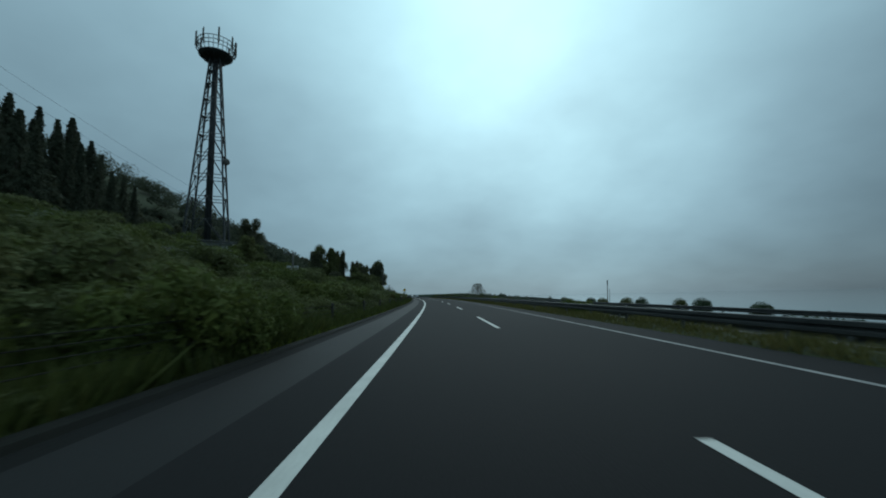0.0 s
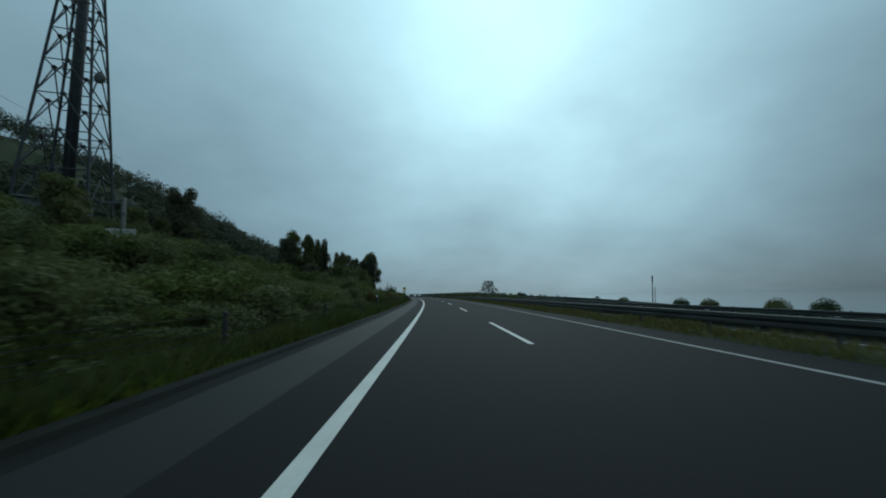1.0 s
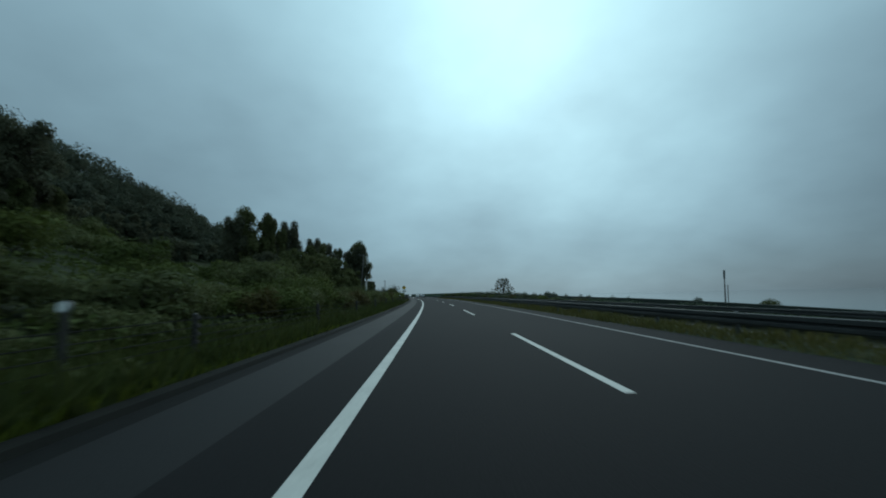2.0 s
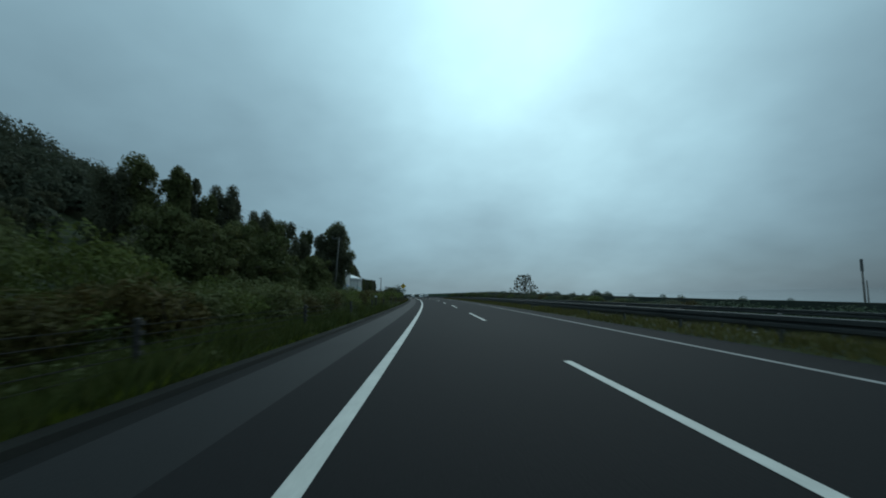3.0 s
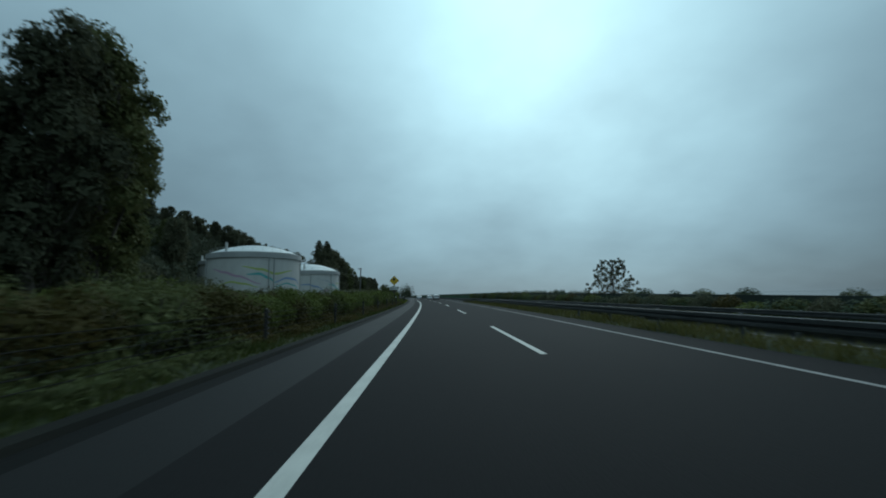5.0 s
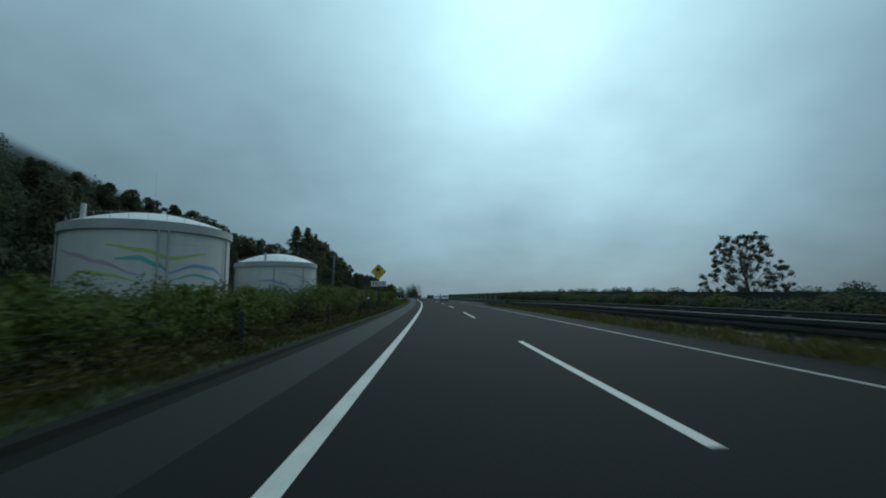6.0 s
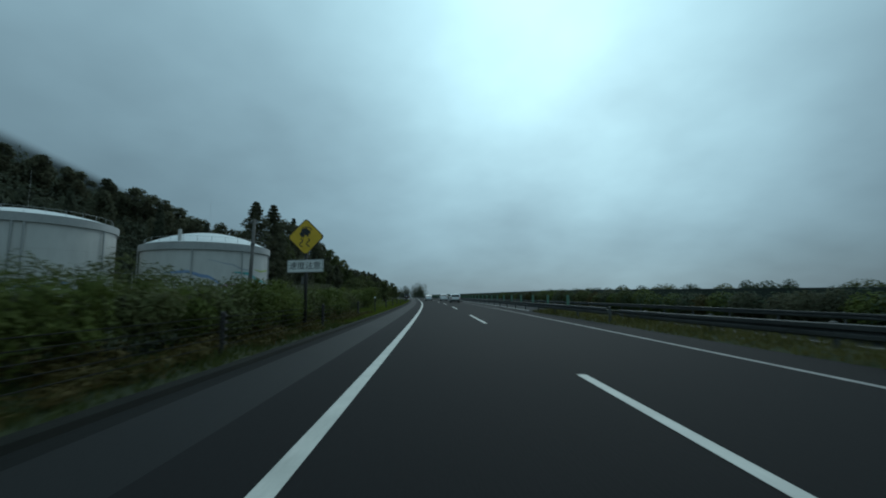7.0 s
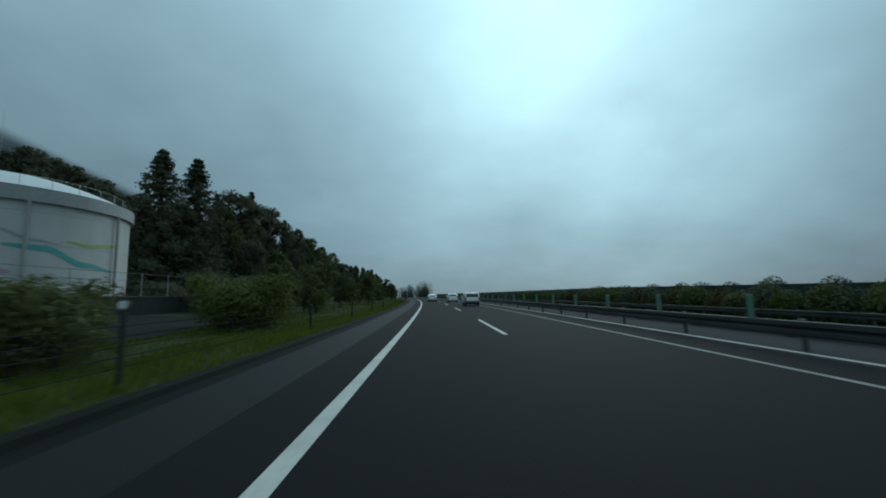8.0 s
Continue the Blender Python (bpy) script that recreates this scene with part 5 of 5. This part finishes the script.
# hedge behind the fence
s = 64.0
while s < 204:
    if s > 104:
        kinds = HEDGE if s < 156 else [HEDGE[0], HEDGE[3], HEDGE[0], HEDGE[1]]
        if 118 < s < 150:
            kinds = [HEDGE[1], HEDGE[2], HEDGE[2], HEDGE[0]]
        plant(kinds, s, -6.7 + plant_rng.uniform(-0.35, 0.3), plant_rng.uniform(1.75, 2.1) + 0.15 * ease(165, 180, s), plant_rng.uniform(0.95, 1.2), sink=0.05)
    else:
        plant([HEDGE[1], HEDGE[2], HEDGE[2], NEAR_BUSH[0], NEAR_BUSH[2]], s, -6.9 + plant_rng.uniform(-0.5, 0.3), plant_rng.uniform(1.5, 2.0), 1.1, sink=0.1)
    s += 1.65
backing = [(104 + i * 1.35, -7.9 + plant_rng.uniform(-0.4, 0.4), plant_rng.uniform(1.7, 2.2) + (0.2 if i > 50 else 0), 2.4) for i in range(73)]
tagged(part("hedge", thicket(backing, 0.105, 840, 53), LEAF_BROAD), "dense dark inner growth of the roadside hedge", "hedge", kind="stuff")
for s, l, h, w in ((208.4, -7.0, 2.0, 1.1), (209.6, -8.0, 2.05, 1.1), (207.2, -8.0, 2.1, 1.1), (216.4, -7.4, 2.3, 1.1), (217.7, -7.0, 2.45, 1.1), (219.1, -7.7, 2.3, 1.0), (217.5, -8.3, 2.4, 1.1), (225, -9.5, 2.2, 1.1), (232, -9.0, 2.0, 1.1)):
    plant([HEDGE[0], HEDGE[3]] if s > 212 else [HEDGE[1], HEDGE[2]], s, l, h, w)
for i in range(26):
    plant(VERGE_TREE, 226 + i * 6.5 + plant_rng.uniform(-2.4, 2.4), -8.6 - plant_rng.uniform(0, 3.0), plant_rng.uniform(2.6, 5.2), plant_rng.uniform(0.8, 1.15))

# trees round and behind the tanks
for s, l, top in ((168, -34, 12.5), (172, -38, 14), (163, -36, 13), (158, -33, 11), (153, -36, 13), (200, -45, 16.5), (205, -48, 17.5), (210, -52, 18), (192, -47, 16), (185, -46, 16),
                   (262, -31, 15.5), (244, -30, 12), (252, -29.5, 13), (259.5, -30.5, 16.5), (248, -39, 15), (268, -31, 19), (275, -32, 20.8), (282, -32, 20), (291, -31, 18.5), (300, -31, 18), (311, -31, 17.5), (259, -25, 9.5),
                  (266, -24, 9), (274, -24, 10), (284, -23, 10), (295, -22, 10), (307, -22, 10.5), (320, -22, 11), (335, -21, 11.5), (350, -20, 12), (368, -19, 12.5), (388, -18, 12), (410, -18, 12), (432, -17, 12.5), (455, -17, 12), (480, -16, 13), (505, -16, 12.5), (535, -15, 13),
                  (228, -46, 16), (236, -48, 18), (243, -44, 17), (258, -46, 18), (251, -47.5, 17.5), (266, -45, 18), (274, -44, 18), (325, -32, 17), (342, -31, 17)):
    plant(DISTANT if l > -30 else DISTANT + CEDAR[:1], s, l, top - land(s, l), plant_rng.uniform(0.85, 1.1))

for s, l, top in ((232, -76, 29), (239, -74, 28.5), (245, -72, 27.5), (250, -70, 27.5), (255.5, -68, 26.5), (262, -66, 26), (268, -65, 26), (274, -64, 25.2), (280, -63, 24.5), (287, -61, 22.5), (295, -58, 20.5), (304, -55, 19.5)):
    plant([DISTANT[0], DISTANT[2]], s, l, top - land(s, l) + 0.8, 1.3)

low_growth = [(plant_rng.uniform(146, 184), -plant_rng.uniform(17, 48), plant_rng.uniform(1.8, 4.0), plant_rng.uniform(3.6, 5.4)) for i in range(80)]
low_growth = [(s, l, h if l < -34 or s < 158 else 0.9 + 0.2 * h, w) for s, l, h, w in low_growth if math.hypot(s - 191, l + 27.3) > 10]
low_growth += [(229 + i * 1.4, -plant_rng.uniform(12.5, 21), plant_rng.uniform(1.8, 3.8), plant_rng.uniform(3.0, 4.4)) for i in range(72)]
tagged(part("undergrowth", thicket(low_growth, 0.21, 840, 54), LEAF_DARK), "dark tangled undergrowth below the trees beside the tanks", "undergrowth", kind="stuff")
TALL_CEDAR = [sized(conifer(60 + i, 10, w, 8500, 0.17, LEAF_DARK, "tall dark cedar tree beside the last tank"), 10.0) for i, w in enumerate((4.6, 3.9))]
for kind, s, l, top, wide in ((0, 246.1, -29.9, 18.2, 1.55), (1, 250.3, -28.4, 18.6, 1.6)):
    plant([TALL_CEDAR[kind]], s, l, top - land(s, l), wide)

# distant woods on the hills, too many to count
def far_woods():
    rng = np.random.default_rng(5)
    pts, outs = [], []
    for i in range(1650):
        if i < 1400:
            s, l = rng.uniform(40, 520), -rng.uniform(46, 150)
        else:
            s, l = rng.uniform(60, 700), -rng.uniform(140, 330)
        z = land(s, l)
        h = rng.uniform(5, 9) * (0.55 + 0.45 * ease(125, 150, s))
        c = np.array((*road_xy(s, l), z + h * 0.5))
        e = np.array((h * 0.42, h * 0.42, h * 0.55))
        n = 200 if l > -85 else 110
        d = rng.normal(0, 1, (n, 3))
        d /= np.linalg.norm(d, axis=1)[:, None]
        d[:, 2] = np.abs(d[:, 2]) * 1.1 - 0.15
        pts.append(c + d * e * rng.uniform(0.6, 1.05, (n, 1)))
        outs.append(d)
    for i in range(320):
        s, l = rng.uniform(85, 265), -rng.uniform(40, 84)
        if math.hypot(s - 218, l + 41.7) < 13:
            continue
        h = rng.uniform(4.5, 7.5) - 3.2 * (1 - ease(128, 150, s))
        d = rng.normal(0, 1, (260, 3))
        d /= np.linalg.norm(d, axis=1)[:, None]
        d[:, 2] = np.abs(d[:, 2]) * 1.1 - 0.15
        pts.append(np.array((*road_xy(s, l), land(s, l) + h * 0.42)) + d * np.array((h * 0.46, h * 0.46, h * 0.55)) * rng.uniform(0.6, 1.05, (260, 1)))
        outs.append(d)
    for i in range(34):
        s, l = rng.uniform(640, 690), rng.uniform(24, 62)
        h = rng.uniform(15, 21) * (0.75 + 0.25 * math.sin(i))
        d = rng.normal(0, 1, (620, 3))
        d /= np.linalg.norm(d, axis=1)[:, None]
        pts.append(np.array((*road_xy(s, l), h * 0.5 - 3)) + d * np.array((4.0, 4.0, h * 0.55)) * rng.uniform(0.6, 1.05, (620, 1)))
        outs.append(d)
    return leaf_cloud(np.concatenate(pts), np.concatenate(outs), 0.72, rng)


tagged(part("woods", far_woods(), LEAF_FAR), "dense dark woods covering the misty hills", "woods", kind="stuff")

# mountain whose top is lost in cloud, the haze being a fade in its material
def far_ridge():
    """Hillside built along its own crest line, x down the ridge and z up."""
    us, k = list(range(-700, 520, 20)), 12
    verts = []
    for u in us:
        top = min(520.0, ridge_crest(u) + 6 * noise.noise((u * 0.02, 1.0, 0.0)) + 3 * noise.noise((u * 0.07, 5.0, 0.0)))
        verts += [(u, 0.15 * top * j / (k - 1), -10 + (top + 10) * j / (k - 1)) for j in range(k)]
    faces = [(i * k + j, (i + 1) * k + j, (i + 1) * k + j + 1, i * k + j + 1) for i in range(len(us) - 1) for j in range(k - 1)]
    return to_mesh("ridge", verts, faces, True)


tagged(part("backdrop", far_ridge(), RIDGE), "dark wooded mountain side, cloud haze put in as an upward fade", "mountain", kind="structure")
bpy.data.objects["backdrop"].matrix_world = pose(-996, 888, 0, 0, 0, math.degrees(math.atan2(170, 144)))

# shrubs beyond the opposite carriageway
def far_hedge():
    rng = np.random.default_rng(8)
    pts, outs = [], []
    for i in range(300):
        s, l = 18 + i * (2.4 if i < 40 else 1.7), 25.1 + rng.uniform(-0.9, 0.7)
        n = 500
        z = land(s, l)
        h = max(0.8, bank_top(s) + rng.uniform(-0.75, 0.12) * (1.2 - ease(150, 215, s)) + (0.3 if rng.random() < 0.15 else 0) - z)
        d = rng.normal(0, 1, (n, 3))
        d /= np.linalg.norm(d, axis=1)[:, None]
        pts.append(np.array((*road_xy(s, l), z + h * 0.5)) + d * np.array((1.7, 1.7, h * 0.5)) * rng.uniform(0.6, 1.0, (n, 1)))
        outs.append(d)
    return leaf_cloud(np.concatenate(pts), np.concatenate(outs), 0.2, rng, wild=0.25)


tagged(part("hedge", far_hedge(), LEAF_SCREEN), "long dark line of distant roadside shrubs", "hedge", kind="stuff")
for s, l, h in ((24.0, 9.3, 1.0), (25.6, 9.4, 1.2), (27.2, 9.2, 1.05)):
    plant([HEDGE[0], HEDGE[3]], s, l, h, 1.25)
def dome_shrub(seed, leaf, text, count=3600, size=0.13):
    rng = np.random.default_rng(seed)
    g = thing("shrub", Matrix.Identity(4), text, "shrub", "dome shrubs along the far barrier")
    bm = bmesh.new()
    for i in range(5):
        a = i * math.tau / 5 + rng.uniform(-0.3, 0.3)
        limb_tube(bm, (0.05 * math.cos(a), 0.05 * math.sin(a), -0.2), (0.55 * math.cos(a), 0.55 * math.sin(a), 1.5), 0.03, 0.01, rng, 4)
    part("woody_base", bm, BARK, g, "thin brown stems")
    blobs = [(np.array((0, 0, 1.2)), np.array((1.0, 1.0, 1.2)))]
    for i in range(5):
        a = i * 2.4
        blobs.append((np.array((0.5 * math.cos(a), 0.5 * math.sin(a), rng.uniform(0.9, 1.75))), np.array((0.5, 0.5, 0.5)) * rng.uniform(0.8, 1.2)))
    pts, out = blob_points(blobs, count, rng, 0.75, -1.1)
    deep, deep_out = blob_points([(c, e * 0.75) for c, e in blobs], 600, rng, 0.3, -1.1)
    sizes = np.concatenate((np.full((count, 1), size), np.full((600, 1), 0.34)))
    part("foliage", leaf_cloud(np.concatenate((pts, deep)), np.concatenate((out, deep_out)), sizes, rng), leaf, g)
    return sized(g, 2.4)


DOME = [dome_shrub(85, LEAF_BROAD, "dome-shaped green shrub rising behind the far barrier"), dome_shrub(86, LEAF_SCREEN, "rounded dark shrub rising behind the far barrier")]
BANK = [dome_shrub(87 + i, leaf, text, 1900, 0.175) for i, (leaf, text) in enumerate(((LEAF_BROAD, "rounded green bush in the row before the far barrier"), (LEAF_DARK, "dark rounded bush in the row before the far barrier"),
                                                                                  (LEAF_RUST, "brownish rounded bush in the row before the far barrier"), (LEAF_HEDGE, "fresh green rounded bush in the row before the far barrier")))]
bank_rng = random.Random(12)
s = 112.0
while s < 300:
    l = 24.6 + bank_rng.uniform(-0.5, 0.4)
    h = bank_top(s) + bank_rng.uniform(-0.55, 0.16) - land(s, l)
    d = plant([BANK[bank_rng.choice((0, 0, 1, 1, 1, 2, 3))]], s, l, h, 1.0)
    d.scale = (bank_rng.uniform(1.0, 1.5), bank_rng.uniform(1.0, 1.5), d.scale[2])
    s += bank_rng.uniform(1.5, 3.2)
for s, top, wide in ((33, 0.2, 2.0), (40.6, 0.5, 2.1), (44.3, 0.45, 1.8), (52.3, 0.5, 2.0), (56.3, 0.5, 2.2), (64.5, 0.4, 1.9), (69.0, 0.4, 1.9), (82, 0.45, 1.8), (91, 0.5, 1.4), (105.5, 0.5, 1.0), (110.2, 0.65, 1.3), (119.2, 0.75, 1.5), (122.5, 0.85, 1.3), (130, 0.9, 1.2),
                     (137.2, 1.3, 2.0), (141.4, 1.55, 2.4), (146.4, 1.05, 0.9), (151.4, 1.3, 1.5), (160.3, 1.5, 2.0), (166, 1.5, 2.0), (170.8, 1.4, 1.5), (176.8, 1.75, 2.1), (180.2, 1.5, 2.8), (191, 1.5, 1.5), (196.3, 1.75, 2.2), (201.2, 1.85, 2.4),
                     (206.6, 2.05, 1.2), (208.9, 2.0, 2.2), (210.9, 2.15, 1.3), (213.6, 1.95, 1.8), (218.6, 2.05, 2.0), (223.3, 2.2, 3.0), (228.4, 2.1, 2.0), (233.5, 2.35, 1.9), (238, 2.0, 2.0), (242.1, 2.1, 2.4), (245.3, 2.2, 2.0), (251, 2.2, 2.2), (258, 2.2, 2.4), (266, 2.3, 2.2)):
    l = 28.2
    h = top - land(s, l)
    d = plant(DOME, s, l, h)
    d.scale = (wide * (0.47 + 0.22 * ease(135, 160, s)), wide * (0.47 + 0.22 * ease(135, 160, s)), d.scale[2])


# lone open-crowned tree with big leaf clusters
def open_tree(s, l, top):
    rng = np.random.default_rng(77)
    z = land(s, l)
    g = thing("tree", place(s, l, z), "open-crowned tree with round clusters of big dark leaves and bare branches", "tree")
    h = top - z
    bm = bmesh.new()
    limb_tube(bm, (0, 0, -0.4), (0.05, 0, h * 0.42), 0.16, 0.10, rng, 9)
    limb_tube(bm, (0.05, 0, h * 0.42), (0.05, 0, h * 0.88), 0.10, 0.03, rng, 7)
    pts, outs = [], []
    ends = []
    for i in range(210):
        u = (i + 0.5) / 210
        a = i * 2.4 + rng.uniform(-0.4, 0.4)
        reach = h * (0.14 + 0.47 * (1 - u) ** 0.65) * math.sqrt(rng.uniform(0.12, 1.0))
        e = Vector((math.cos(a) * reach - 0.02 * h * (1 - u), math.sin(a) * reach * 0.8, h * (0.20 + 0.76 * u) + rng.uniform(-0.25, 0.25)))
        st = Vector((0.05, 0, max(h * 0.12, e.z - h * 0.16 - reach * 0.35)))
        limb_tube(bm, st, e, 0.018, 0.007, rng, 4)
        ends.append(e)
    for e in ends:
        n = 46
        d = rng.normal(0, 1, (n, 3))
        d /= np.linalg.norm(d, axis=1)[:, None]
        r = rng.uniform(0.17, 0.36)
        pts.append(np.array(e) + d * r * rng.uniform(0.3, 1.0, (n, 1)))
        outs.append(d)
    part("trunk", bm, BARK, g, "thin forked trunk and branches")
    part("crown", leaf_cloud(np.concatenate(pts), np.concatenate(outs), 0.20, rng), LEAF_DARK, g)


open_tree(186.5, 28.7, 6.7)


# ground cover and grass, too many to count
def scatter(count, s_range, l_range, size, rng, lift=0.0, upright=0.0):
    s, l = rng.uniform(*s_range, count), rng.uniform(*l_range, count)
    pts = np.array([(*road_xy(a, b), land(a, b) + lift) for a, b in zip(s, l)])
    pts[:, 2] += rng.uniform(0.02, 0.14, count) + np.array([max(0.0, 0.2 + noise.noise((a * 0.45, b * 0.45, 9.0))) * 0.9 for a, b in zip(s, l)])
    out = np.zeros((count, 3))
    out[:, 2] = 0.4
    return leaf_cloud(pts, out, size, rng, 0.3)


def blades(count, s_range, l_range, tall, rng, mean=0.0):
    """Upright grass blades, each one a thin leaning triangle."""
    s, l = rng.uniform(*s_range, count), rng.uniform(*l_range, count)
    base = np.array([(*road_xy(a, b), land(a, b)) for a, b in zip(s, l)])
    patch = np.array([0.65 + 0.7 * noise.noise((a * 0.35, b * 0.9, 2.0)) for a, b in zip(s, l)])
    h = tall * rng.uniform(0.5, 1.3, count) * np.clip(patch, 0.25, 1.4)
    a = rng.uniform(0, math.tau, count)
    w = 0.012 + 0.05 * h
    side = np.stack((np.cos(a), np.sin(a), np.zeros(count)), 1) * w[:, None]
    lean = rng.normal(0, 0.4, (count, 3)) * h[:, None]
    lean[:, 2] = h
    v = np.empty((count, 3, 3))
    v[:, 0], v[:, 1], v[:, 2] = base - side, base + side, base + lean
    return triangles("blades", v)


def weed_strip(rng, s0, s1, count):
    pts, outs = [], []
    for i in range(count):
        s, l = rng.uniform(s0, s1), -rng.uniform(4.5, 6.4)
        h = rng.uniform(0.15, 0.75) * (0.6 + 0.5 * ease(-5.0, -6.0, l))
        c = np.array((*road_xy(s, l), land(s, l) + h * 0.45))
        d = rng.normal(0, 1, (140, 3))
        d /= np.linalg.norm(d, axis=1)[:, None]
        pts.append(c + d * np.array((0.5, 0.5, h * 0.55)) * rng.uniform(0.3, 1.0, (140, 1)))
        outs.append(d)
    p = np.concatenate(pts)
    p[:, 2] = np.maximum(p[:, 2], 0.06)
    return leaf_cloud(p, np.concatenate(outs), 0.105, rng)


g_rng = np.random.default_rng(31)
tagged(part("ground_cover", scatter(112000, (-14, 112), (-34, -5.9), 0.18, g_rng, 0.03), LEAF_VINE), "carpet of creeping vine leaves on the slope", "ground cover", kind="stuff")
tagged(part("weeds", weed_strip(g_rng, -6, 136, 420), LEAF_BROAD), "rough dark weeds growing through the cable fence", "weeds", kind="stuff")
tagged(part("weeds", weed_strip(g_rng, 136, 205, 200), LEAF_RUST), "brownish weeds below the hedge at the cable fence", "weeds", kind="stuff")
tagged(part("grass", blades(56000, (-4, 110), (-6.6, -4.1), 0.68, g_rng), GRASS), "wet green grass along the kerb", "grass", kind="stuff")
tagged(part("grass", blades(40000, (196, 300), (-6.4, -4.1), 0.24, g_rng), GRASS_MOWN), "mown green grass beside the kerb", "grass", kind="stuff")
tagged(part("grass", blades(20000, (110, 200), (-6.4, -4.1), 0.24, g_rng), GRASS), "short green grass under the cable fence", "grass", kind="stuff")
tagged(part("grass", blades(20000, (224, 330), (-14, -6.0), 0.24, g_rng), GRASS_MOWN), "mown green grass below the verge trees", "grass", kind="stuff")
tagged(part("grass", blades(6000, (199, 226), (-8.7, -6.0), 0.24, g_rng), GRASS_MOWN), "mown green grass at the edge of the tank yard", "grass", kind="stuff")
tagged(part("grass", blades(20000, (8, 100), (-4.7, -4.08), 0.26, g_rng), GRASS_MOWN), "fresh yellow-green grass fringe on the kerb", "grass", kind="stuff")
tagged(part("median_grass", blades(38000, (0, 206), (7.25, 9.4), 0.34, g_rng), GRASS_DRY), "yellowish rough grass on the median under the rail", "grass", kind="stuff")
